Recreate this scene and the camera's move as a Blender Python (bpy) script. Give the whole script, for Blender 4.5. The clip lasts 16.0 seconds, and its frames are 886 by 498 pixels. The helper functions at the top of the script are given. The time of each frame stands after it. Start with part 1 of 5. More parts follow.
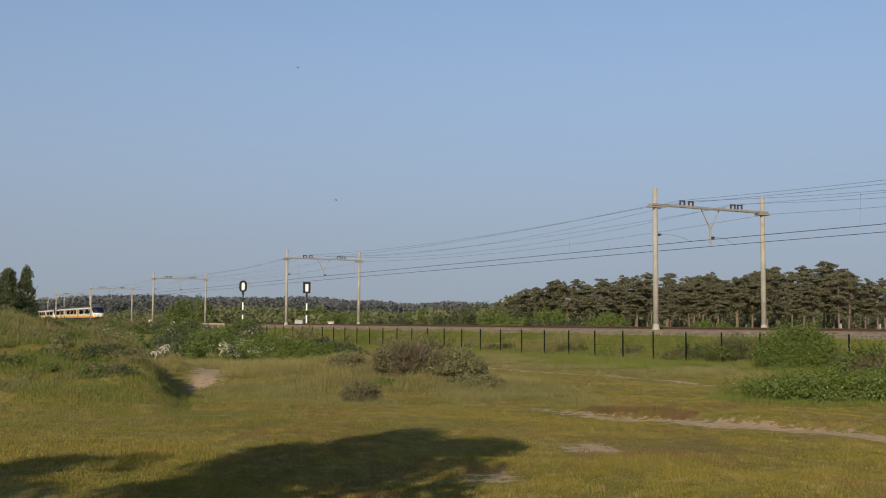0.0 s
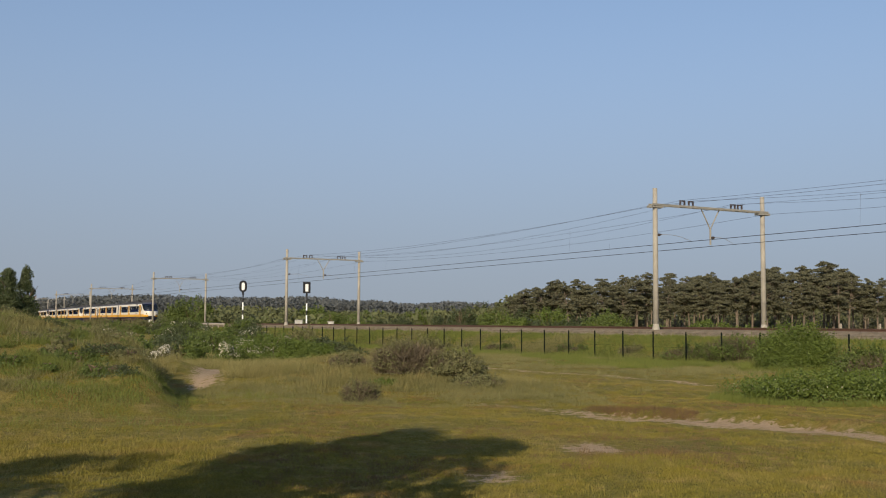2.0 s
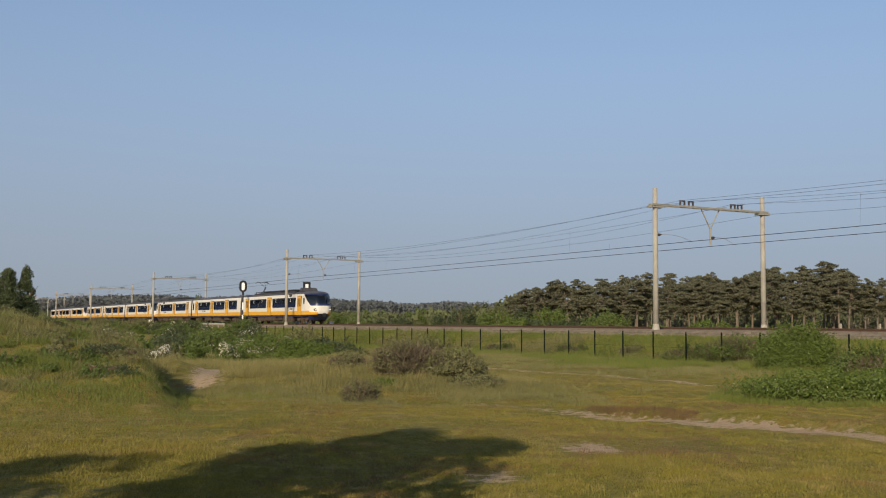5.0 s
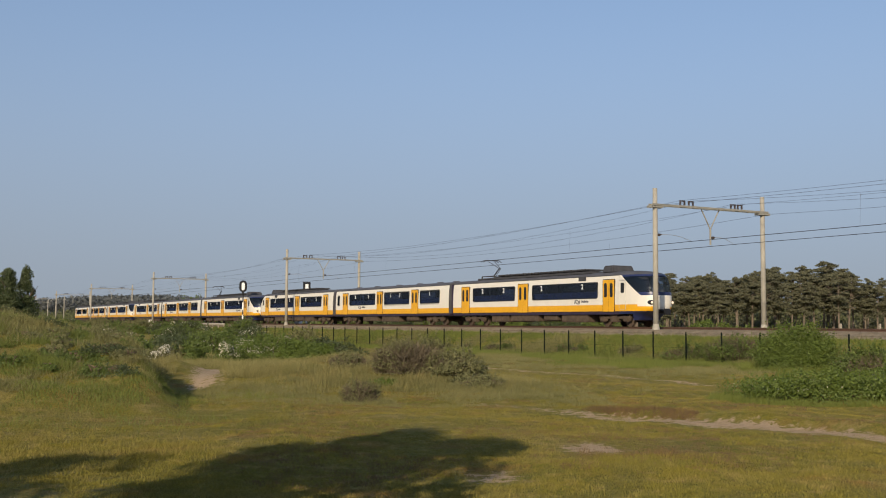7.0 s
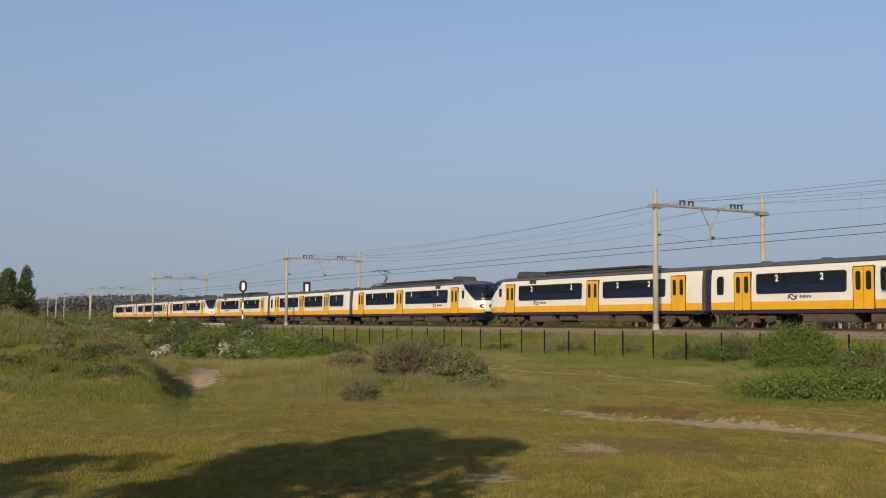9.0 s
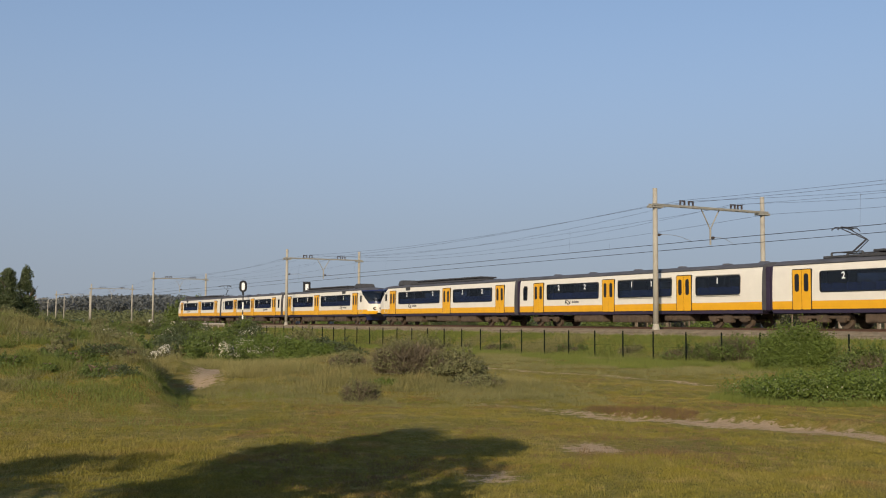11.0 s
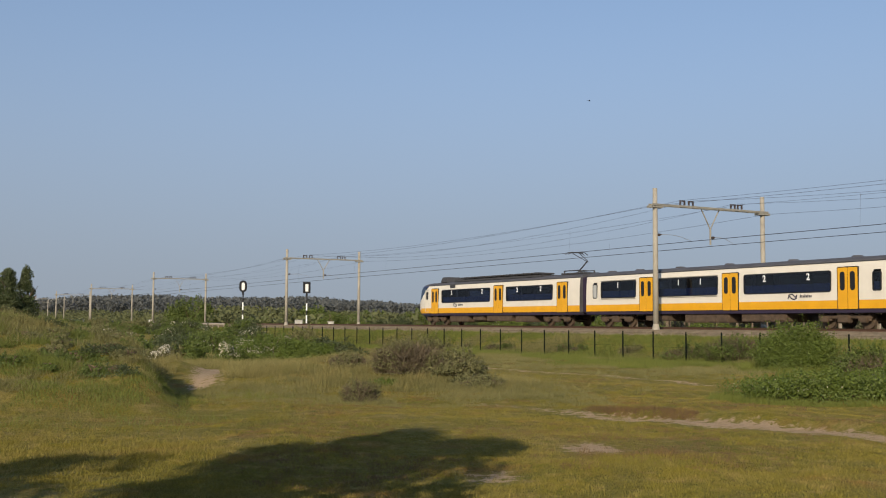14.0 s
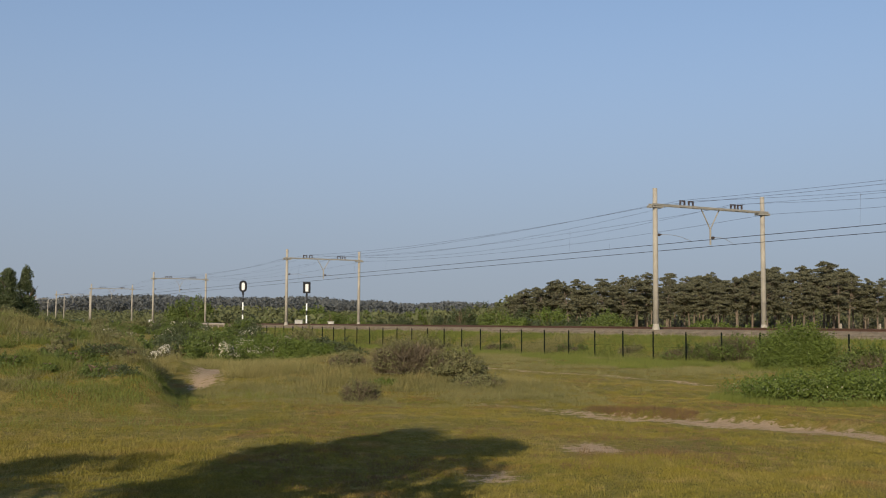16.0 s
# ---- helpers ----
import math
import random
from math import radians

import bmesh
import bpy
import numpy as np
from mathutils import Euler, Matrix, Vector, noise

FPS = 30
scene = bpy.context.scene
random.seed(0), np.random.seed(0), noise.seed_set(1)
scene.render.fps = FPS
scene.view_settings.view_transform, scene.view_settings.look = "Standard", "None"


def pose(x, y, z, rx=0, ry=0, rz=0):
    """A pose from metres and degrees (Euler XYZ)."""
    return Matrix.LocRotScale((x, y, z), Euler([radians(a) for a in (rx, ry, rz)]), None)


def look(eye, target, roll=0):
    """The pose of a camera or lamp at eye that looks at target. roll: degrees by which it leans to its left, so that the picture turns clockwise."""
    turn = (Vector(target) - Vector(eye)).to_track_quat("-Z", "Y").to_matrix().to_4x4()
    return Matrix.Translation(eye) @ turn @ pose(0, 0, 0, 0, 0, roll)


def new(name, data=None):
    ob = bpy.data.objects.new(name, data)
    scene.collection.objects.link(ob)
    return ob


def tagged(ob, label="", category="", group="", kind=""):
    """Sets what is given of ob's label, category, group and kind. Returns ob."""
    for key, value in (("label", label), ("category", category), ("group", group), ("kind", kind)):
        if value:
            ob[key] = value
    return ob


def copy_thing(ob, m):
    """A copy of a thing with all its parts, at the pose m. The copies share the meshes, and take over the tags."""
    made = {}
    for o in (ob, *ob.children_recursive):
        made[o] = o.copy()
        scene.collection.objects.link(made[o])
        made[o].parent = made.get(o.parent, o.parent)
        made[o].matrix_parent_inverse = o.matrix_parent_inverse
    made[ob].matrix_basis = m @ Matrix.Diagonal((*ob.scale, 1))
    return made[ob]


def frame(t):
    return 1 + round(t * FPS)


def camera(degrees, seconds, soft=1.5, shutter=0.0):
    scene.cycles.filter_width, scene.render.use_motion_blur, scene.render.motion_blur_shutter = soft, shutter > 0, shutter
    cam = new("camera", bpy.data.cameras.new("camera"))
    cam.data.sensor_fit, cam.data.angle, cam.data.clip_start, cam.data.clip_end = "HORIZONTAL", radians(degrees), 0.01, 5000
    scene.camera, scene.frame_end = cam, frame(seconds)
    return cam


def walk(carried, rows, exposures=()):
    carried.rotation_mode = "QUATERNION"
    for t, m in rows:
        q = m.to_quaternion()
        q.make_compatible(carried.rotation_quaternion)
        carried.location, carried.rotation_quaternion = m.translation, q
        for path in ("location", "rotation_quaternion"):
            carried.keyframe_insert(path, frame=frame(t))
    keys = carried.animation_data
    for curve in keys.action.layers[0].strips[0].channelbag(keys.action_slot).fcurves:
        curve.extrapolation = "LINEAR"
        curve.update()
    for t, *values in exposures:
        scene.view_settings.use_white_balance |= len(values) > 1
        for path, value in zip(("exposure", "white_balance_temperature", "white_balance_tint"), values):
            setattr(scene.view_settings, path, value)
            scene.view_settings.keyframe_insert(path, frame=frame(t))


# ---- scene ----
# ---- camera ----
RAIL_Z = 1.72
EYE = (0.0, 0.0, 1.90)
cam = camera(44.65, 16.0, soft=1.05)
CAM_POSE = pose(EYE[0], EYE[1], EYE[2], 0, 0, 0) @ pose(0, 0, 0, 90 + 3.93, 0, 0) @ pose(0, 0, 0, 0, 0, 0.326)
walk(cam, [(0.0, CAM_POSE), (16.0, CAM_POSE)], exposures=[(0.0, 0.32), (16.0, 0.32)])

# ---- light ----
SUN_TO = Vector((-0.30, -0.954, 0.0)).normalized()
SUN_ELEV = 24.0
world = bpy.data.worlds.new("world")
scene.world = world
world.use_nodes = True
wn = world.node_tree.nodes
sky = wn.new("ShaderNodeTexSky")
sky.sky_type = 'NISHITA'
sky.sun_disc = False
sky.sun_elevation = radians(SUN_ELEV)
sky.sun_rotation = math.atan2(SUN_TO.x, SUN_TO.y)
sky.air_density = 1.0
sky.dust_density = 0.8
sky.ozone_density = 1.4
wn["Background"].inputs["Strength"].default_value = 0.147
tcw, mpw = wn.new("ShaderNodeTexCoord"), wn.new("ShaderNodeMapping")
mpw.inputs["Location"].default_value = (0.0, 0.0, 0.16)
world.node_tree.links.new(tcw.outputs["Generated"], mpw.inputs["Vector"])
world.node_tree.links.new(mpw.outputs[0], sky.inputs["Vector"])
haze = wn.new("ShaderNodeMix")
haze.data_type = 'RGBA'
sepw, rampw = wn.new("ShaderNodeSeparateXYZ"), wn.new("ShaderNodeMapRange")
world.node_tree.links.new(tcw.outputs["Generated"], sepw.inputs[0])
world.node_tree.links.new(sepw.outputs["Z"], rampw.inputs["Value"])
rampw.interpolation_type = 'SMOOTHSTEP'
rampw.inputs["From Min"].default_value, rampw.inputs["From Max"].default_value = -0.02, 0.36
rampw.inputs["To Min"].default_value, rampw.inputs["To Max"].default_value = 0.95, 0.15
world.node_tree.links.new(rampw.outputs[0], haze.inputs["Factor"])
haze.inputs["B"].default_value = (1.60, 1.77, 2.03, 1)
world.node_tree.links.new(sky.outputs[0], haze.inputs["A"])
world.node_tree.links.new(haze.outputs["Result"], wn["Background"].inputs["Color"])
sun_data = bpy.data.lights.new("sun", 'SUN')
sun_data.energy, sun_data.angle, sun_data.color = 3.75, radians(0.6), (1.0, 0.84, 0.62)
sun = new("sun", sun_data)
to_sun = Vector((SUN_TO.x * math.cos(radians(SUN_ELEV)), SUN_TO.y * math.cos(radians(SUN_ELEV)), math.sin(radians(SUN_ELEV))))
sun.matrix_world = look(to_sun * 60, (0, 0, 0))

# ---- track geometry: stations run along the line, offsets across it ----
TH = radians(28.849)
DV = Vector((-math.sin(TH), math.cos(TH)))
NV = Vector((math.cos(TH), math.sin(TH)))
LEG_LINE = 43.597
LEG_GAP = 9.05
TRACK_NEAR, TRACK_FAR = 2.75, 6.6
CURVE = 2.0e-4


def bend(s):
    e = max(0.0, s - 40.0)
    return 0.5 * CURVE * e * e


def at(s, off, z=0.0):
    """A place by station, offset and height over the rail."""
    r = LEG_LINE + off + bend(s)
    return Vector((NV.x * r + DV.x * s, NV.y * r + DV.y * s, RAIL_Z + z))


def heading(s):
    a, b = at(s + 0.5, 0), at(s - 0.5, 0)
    return math.degrees(math.atan2(b.y - a.y, b.x - a.x))


# ---- materials ----
def mat(name, color, rough=0.6, metal=0.0, scale=6.0, var=0.25, bump=0.0, fine=60.0, spec=0.5, island=0.0, trans=0.0, second=None):
    m = bpy.data.materials.new(name)
    m.use_nodes = True
    nt = m.node_tree
    n, l = nt.nodes, nt.links
    b = n["Principled BSDF"]
    b.inputs["Roughness"].default_value = rough
    b.inputs["Metallic"].default_value = metal
    b.inputs["Specular IOR Level"].default_value = spec
    geo = n.new("ShaderNodeNewGeometry")
    tc = n.new("ShaderNodeTexCoord")
    n1, n2 = n.new("ShaderNodeTexNoise"), n.new("ShaderNodeTexNoise")
    n1.inputs["Scale"].default_value, n2.inputs["Scale"].default_value = scale, fine
    n1.inputs["Detail"].default_value = 4
    for q in (n1, n2):
        l.new(tc.outputs["Object"], q.inputs["Vector"])
    mix = n.new("ShaderNodeMix")
    mix.data_type = 'RGBA'
    dark = [c * (1 - var) for c in color[:3]] if second is None else second
    mix.inputs["A"].default_value = (*dark, 1)
    mix.inputs["B"].default_value = (*[min(1, c * (1 + var * 0.6)) for c in color[:3]], 1)
    add = n.new("ShaderNodeMath")
    add.operation = 'MULTIPLY_ADD'
    add.inputs[1].default_value = 0.35
    l.new(n2.outputs["Fac"], add.inputs[0])
    half = n.new("ShaderNodeMapRange")
    half.inputs["From Min"].default_value, half.inputs["From Max"].default_value = 0.3, 0.7
    half.inputs["To Min"].default_value, half.inputs["To Max"].default_value = 0.0, 0.65
    l.new(n1.outputs["Fac"], half.inputs["Value"])
    l.new(half.outputs[0], add.inputs[2])
    fac = add.outputs[0]
    if island:
        k = n.new("ShaderNodeMix")
        k.inputs["Factor"].default_value = island
        l.new(fac, k.inputs["A"])
        l.new(geo.outputs["Random Per Island"], k.inputs["B"])
        fac = k.outputs["Result"]
    l.new(fac, mix.inputs["Factor"])
    l.new(mix.outputs["Result"], b.inputs["Base Color"])
    if bump:
        bm_ = n.new("ShaderNodeBump")
        bm_.inputs["Strength"].default_value = bump
        bm_.inputs["Distance"].default_value = 0.03
        l.new(n2.outputs["Fac"], bm_.inputs["Height"])
        l.new(bm_.outputs[0], b.inputs["Normal"])
    if trans:
        t = n.new("ShaderNodeBsdfTranslucent")
        l.new(mix.outputs["Result"], t.inputs["Color"])
        ms = n.new("ShaderNodeMixShader")
        ms.inputs[0].default_value = trans
        l.new(b.outputs[0], ms.inputs[1])
        l.new(t.outputs[0], ms.inputs[2])
        l.new(ms.outputs[0], n["Material Output"].inputs["Surface"])
    return m


def glass_mat(name, tint):
    m = bpy.data.materials.new(name)
    m.use_nodes = True
    n, l = m.node_tree.nodes, m.node_tree.links
    n.remove(n["Principled BSDF"])
    tr, gl, ms = n.new("ShaderNodeBsdfTransparent"), n.new("ShaderNodeBsdfGlossy"), n.new("ShaderNodeMixShader")
    tr.inputs["Color"].default_value = (*tint, 1)
    gl.inputs["Roughness"].default_value = 0.03
    ms.inputs[0].default_value = 0.06
    l.new(tr.outputs[0], ms.inputs[1])
    l.new(gl.outputs[0], ms.inputs[2])
    l.new(ms.outputs[0], n["Material Output"].inputs["Surface"])
    return m


def glow_mat(name, color, power):
    m = bpy.data.materials.new(name)
    m.use_nodes = True
    b = m.node_tree.nodes["Principled BSDF"]
    b.inputs["Base Color"].default_value = (*color, 1)
    b.inputs["Emission Color"].default_value = (*color, 1)
    b.inputs["Emission Strength"].default_value = power
    return m


M_WHITE = mat("cream_paint", (0.69, 0.65, 0.57), 0.35, scale=1.5, var=0.07, fine=9)
M_YELLOW = mat("yellow_paint", (0.70, 0.355, 0.013), 0.4, scale=1.5, var=0.10, fine=9)
M_BLUE = mat("blue_paint", (0.018, 0.026, 0.085), 0.35, scale=2, var=0.2)
M_ROOF = mat("roof_grey", (0.075, 0.075, 0.085), 0.75, scale=1.2, var=0.35, fine=14)
M_ROOFKIT = mat("roof_equipment", (0.05, 0.05, 0.055), 0.7, scale=3, var=0.4)
M_SOLE = mat("sole_bar", (0.030, 0.020, 0.045), 0.6, scale=2, var=0.35)
M_BOGIE = mat("dusty_steel", (0.082, 0.056, 0.036), 0.85, scale=3, var=0.5, fine=20)
M_BLACK = mat("black_rubber", (0.012, 0.012, 0.014), 0.5, var=0.2)
M_PANE = glass_mat("tinted_glass", (0.42, 0.46, 0.54))
M_SCREEN = glass_mat("windscreen_glass", (0.46, 0.50, 0.56))
M_FROST = mat("frosted_glass", (0.42, 0.44, 0.44), 0.5, var=0.1)
M_SEAT = mat("seat_blue", (0.11, 0.18, 0.46), 0.9, var=0.3)
M_INSIDE = mat("interior_panel", (0.10, 0.10, 0.10), 0.8, var=0.1)
M_LETTER = mat("white_letter", (0.85, 0.85, 0.85), 0.5, var=0.03)
M_LOGO = mat("logo_black", (0.02, 0.02, 0.04), 0.5, var=0.1)
M_LAMP = glow_mat("headlamp", (0.9, 0.75, 0.55), 0.2)
M_CONCRETE = mat("concrete", (0.33, 0.305, 0.255), 0.85, scale=1.5, var=0.22, bump=0.3, fine=25)
M_GALV = mat("galvanised_steel", (0.33, 0.31, 0.26), 0.55, metal=0.3, scale=4, var=0.25)
M_INSUL = mat("brown_insulator", (0.06, 0.045, 0.04), 0.3, var=0.3)
M_WIRE = mat("dark_wire", (0.05, 0.05, 0.05), 0.6, metal=0.4, var=0.2)
M_RAIL = mat("rusty_rail", (0.10, 0.055, 0.035), 0.7, metal=0.3, scale=5, var=0.35)
M_BALLAST = mat("ballast", (0.225, 0.180, 0.120), 0.95, scale=2.2, var=0.45, bump=0.8, fine=18)
M_SLEEPER = mat("sleeper", (0.24, 0.21, 0.17), 0.9, scale=4, var=0.3)
M_FENCE = mat("fence_green", (0.006, 0.010, 0.008), 0.9, var=0.3, spec=0.1)
M_BARK = mat("bark", (0.17, 0.115, 0.075), 0.95, scale=7, var=0.5, bump=0.7, fine=30)
M_PINEBARK = mat("pine_bark", (0.17, 0.135, 0.10), 0.95, scale=5, var=0.45, bump=0.6, fine=25)
M_PINE = mat("pine_needles", (0.120, 0.118, 0.066), 0.85, scale=0.6, var=0.30, island=0.35, trans=0.22)
M_LEAF = mat("bush_leaves", (0.112, 0.150, 0.026), 0.6, scale=0.9, var=0.45, island=0.55, trans=0.25)
M_LEAF_DK = mat("dark_leaves", (0.066, 0.086, 0.028), 0.6, scale=0.9, var=0.45, island=0.5, trans=0.2)
M_LEAF_BR = mat("bright_leaves", (0.122, 0.166, 0.024), 0.6, scale=0.9, var=0.4, island=0.55, trans=0.3)
M_LEAF_GREY = mat("buckthorn_leaves", (0.172, 0.168, 0.064), 0.7, scale=1.5, var=0.4, island=0.5, trans=0.2)
M_TWIG = mat("bare_twigs", (0.125, 0.098, 0.060), 0.95, scale=3, var=0.4, island=0.4)
M_BLOSSOM = mat("white_blossom", (0.62, 0.58, 0.46), 0.7, var=0.2, island=0.3, trans=0.2)
# distance haze is put into this foliage colour: paler and bluer than leaves
M_FARWOOD_HAZY = mat("hazy_far_woods", (0.112, 0.122, 0.122), 0.9, scale=0.02, var=0.3, island=0.2, trans=0.2)
M_FARWOOD2 = mat("middle_woods", (0.110, 0.122, 0.050), 0.9, scale=0.03, var=0.45, island=0.4, trans=0.1)
M_GRASS = mat("short_grass", (0.240, 0.205, 0.050), 0.75, scale=0.35, var=0.4, fine=2.5, island=0.45, trans=0.25, second=(0.125, 0.135, 0.030))
M_TALL = mat("dry_tall_grass", (0.30, 0.245, 0.095), 0.8, scale=0.5, var=0.4, fine=3, island=0.5, trans=0.25, second=(0.10, 0.115, 0.03))
M_GREENGRASS = mat("lush_grass", (0.150, 0.175, 0.030), 0.75, scale=0.3, var=0.4, fine=2, island=0.4, trans=0.25)
M_SAGE = mat("sage_grass", (0.225, 0.200, 0.080), 0.8, scale=0.6, var=0.4, fine=3, island=0.5, trans=0.25, second=(0.105, 0.110, 0.032))
M_SORREL = mat("reddish_sorrel", (0.165, 0.098, 0.042), 0.85, scale=0.9, var=0.4, fine=4, island=0.5, trans=0.15, second=(0.085, 0.065, 0.025))
M_SIGBLACK = mat("signal_black", (0.010, 0.010, 0.011), 0.5, var=0.2)
M_SIGWHITE = mat("signal_white", (0.85, 0.85, 0.82), 0.5, var=0.05)
M_CABINET = mat("painted_cabinet", (0.55, 0.54, 0.48), 0.6, var=0.15)
M_WOODPOST = mat("grey_wood", (0.34, 0.30, 0.24), 0.9, scale=5, var=0.35)
M_BIRD = mat("dark_feathers", (0.02, 0.02, 0.022), 0.8, var=0.3)


def ground_mat(name, blade=False):
    m = bpy.data.materials.new(name)
    m.use_nodes = True
    n, l = m.node_tree.nodes, m.node_tree.links
    b = n["Principled BSDF"]
    b.inputs["Roughness"].default_value = 0.95
    b.inputs["Specular IOR Level"].default_value = 0.15
    tc = n.new("ShaderNodeTexCoord")

    def noise_at(scale, detail=5, rough=0.6):
        q = n.new("ShaderNodeTexNoise")
        q.inputs["Scale"].default_value, q.inputs["Detail"].default_value, q.inputs["Roughness"].default_value = scale, detail, rough
        l.new(tc.outputs["Object"], q.inputs["Vector"])
        return q.outputs["Fac"]

    def remap(v, a, b_):
        q = n.new("ShaderNodeMapRange")
        q.inputs["From Min"].default_value, q.inputs["From Max"].default_value = a, b_
        l.new(v, q.inputs["Value"])
        return q.outputs[0]

    def mixc(f, a, c):
        q = n.new("ShaderNodeMix")
        q.data_type = 'RGBA'
        for key, v in (("A", a), ("B", c)):
            if isinstance(v, tuple):
                q.inputs[key].default_value = (*v, 1)
            else:
                l.new(v, q.inputs[key])
        l.new(f, q.inputs["Factor"])
        return q.outputs["Result"]

    moss, straw, red, sand = (0.186, 0.172, 0.032), (0.280, 0.222, 0.068), (0.290, 0.160, 0.055), (0.50, 0.365, 0.235)
    big, mid_, fine = noise_at(0.16), noise_at(0.9), noise_at(20, 8, 0.8)
    c = mixc(remap(big, 0.40, 0.58), moss, straw)
    c = mixc(remap(mid_, 0.40, 0.62), c, (0.240, 0.198, 0.030))
    c = mixc(remap(noise_at(0.55), 0.55, 0.70), c, red)
    c = mixc(remap(fine, 0.44, 0.66), c, (0.092, 0.085, 0.018))
    c = mixc(remap(noise_at(2.4, 6, 0.65), 0.52, 0.66), c, (0.285, 0.222, 0.072))
    c = mixc(remap(noise_at(4.3, 6, 0.65), 0.54, 0.68), c, (0.125, 0.126, 0.018))
    at_ = n.new("ShaderNodeAttribute")
    at_.attribute_name = "sand"
    ad = n.new("ShaderNodeMath")
    ad.operation = 'MULTIPLY_ADD'
    l.new(remap(noise_at(4.5, 8, 0.75), 0.36, 0.64), ad.inputs[0])
    ad.inputs[1].default_value = 0.7
    l.new(at_.outputs["Fac"], ad.inputs[2])
    sandc = mixc(remap(noise_at(6), 0.3, 0.7), sand, (0.40, 0.285, 0.175))
    c = mixc(remap(ad.outputs[0], 0.74, 0.94), c, sandc)
    if blade:
        geo = n.new("ShaderNodeNewGeometry")
        c = mixc(remap(geo.outputs["Random Per Island"], -0.8, 0.8), (0.118, 0.106, 0.030), c)
        c = mixc(remap(geo.outputs["Random Per Island"], 0.75, 2.0), c, (0.29, 0.235, 0.110))
    l.new(c, b.inputs["Base Color"])
    if blade:
        return m
    bp = n.new("ShaderNodeBump")
    bp.inputs["Strength"].default_value, bp.inputs["Distance"].default_value = 1.0, 0.07
    l.new(noise_at(14, 6, 0.75), bp.inputs["Height"])
    l.new(bp.outputs[0], b.inputs["Normal"])
    return m


M_GROUND = ground_mat("dune_ground")
M_TURF = ground_mat("turf_blades", True)


# ---- mesh helpers ----
def part(name, bm, material, parent=None, label="", smooth=False):
    me = bpy.data.meshes.new(name)
    bm.to_mesh(me)
    bm.free()
    for q in (material if isinstance(material, (list, tuple)) else [material]):
        me.materials.append(q)
    if smooth:
        for p in me.polygons:
            p.use_smooth = True
    ob = new(name, me)
    ob.parent = parent
    if label:
        tagged(ob, label)
    return ob


def raw(name, verts, faces, material, parent=None, label=""):
    """A mesh from arrays of corners and of faces with equal corner counts."""
    verts, faces = np.asarray(verts, dtype=np.float32), np.asarray(faces, dtype=np.int32)
    me = bpy.data.meshes.new(name)
    k = faces.shape[1]
    me.vertices.add(len(verts))
    me.vertices.foreach_set("co", verts.ravel())
    me.loops.add(faces.size)
    me.loops.foreach_set("vertex_index", faces.ravel())
    me.polygons.add(len(faces))
    me.polygons.foreach_set("loop_start", np.arange(0, faces.size, k, dtype=np.int32))
    me.update(calc_edges=True)
    me.materials.append(material)
    ob = new(name, me)
    ob.parent = parent
    if label:
        tagged(ob, label)
    return ob


def empty(name, m=None):
    ob = new(name)
    if m is not None:
        ob.matrix_basis = m
    return ob


def box(bm, x0, x1, y0, y1, z0, z1, bevel=0.0, rz=0.0):
    r = bmesh.ops.create_cube(bm, size=1.0)
    vs = r["verts"]
    bmesh.ops.scale(bm, vec=(x1 - x0, y1 - y0, z1 - z0), verts=vs)
    if bevel:
        es = list({e for v in vs for e in v.link_edges})
        vs = bmesh.ops.bevel(bm, geom=es, offset=bevel, segments=2, affect='EDGES')["verts"]
        vs = list(set(vs))
    if rz:
        bmesh.ops.rotate(bm, cent=(0, 0, 0), matrix=Matrix.Rotation(rz, 3, 'Z'), verts=vs)
    bmesh.ops.translate(bm, vec=((x0 + x1) / 2, (y0 + y1) / 2, (z0 + z1) / 2), verts=vs)
    return vs


def boxm(*a, **k):
    bm = bmesh.new()
    box(bm, *a, **k)
    return bm


def rod(bm, a, b, r0, r1=None, seg=8):
    a, b = Vector(a), Vector(b)
    r1 = r0 if r1 is None else r1
    d = b - a
    m = Matrix.Translation((a + b) / 2) @ d.to_track_quat('Z', 'Y').to_matrix().to_4x4()
    return bmesh.ops.create_cone(bm, cap_ends=True, segments=seg, radius1=r0, radius2=r1, depth=d.length, matrix=m)["verts"]


def rodm(*a, **k):
    bm = bmesh.new()
    rod(bm, *a, **k)
    return bm


# ---- ground ----
def smooth01(v):
    v = np.clip(v, 0, 1)
    return v * v * (3 - 2 * v)


def waves(x, y, f, seed):
    """Smooth uneven relief about -1 to 1."""
    r = np.random.RandomState(seed)
    out = 0
    for k in range(6):
        a, p, g = r.uniform(0, 2 * np.pi), r.uniform(0, 2 * np.pi), f * r.uniform(0.6, 1.7)
        out = out + np.sin((x * np.cos(a) + y * np.sin(a)) * g + p)
    return out / 3.2


def hill(x, y, cx, cy, rx, ry, turn=0.0):
    c, s = math.cos(turn), math.sin(turn)
    u, v = ((x - cx) * c + (y - cy) * s) / rx, (-(x - cx) * s + (y - cy) * c) / ry
    return np.exp(-(u * u + v * v))


def track_off(x, y):
    """Offset across the line, and the station."""
    s = x * DV.x + y * DV.y
    e = np.maximum(0, s - 40)
    return x * NV.x + y * NV.y - LEG_LINE - 0.5 * CURVE * e * e, s


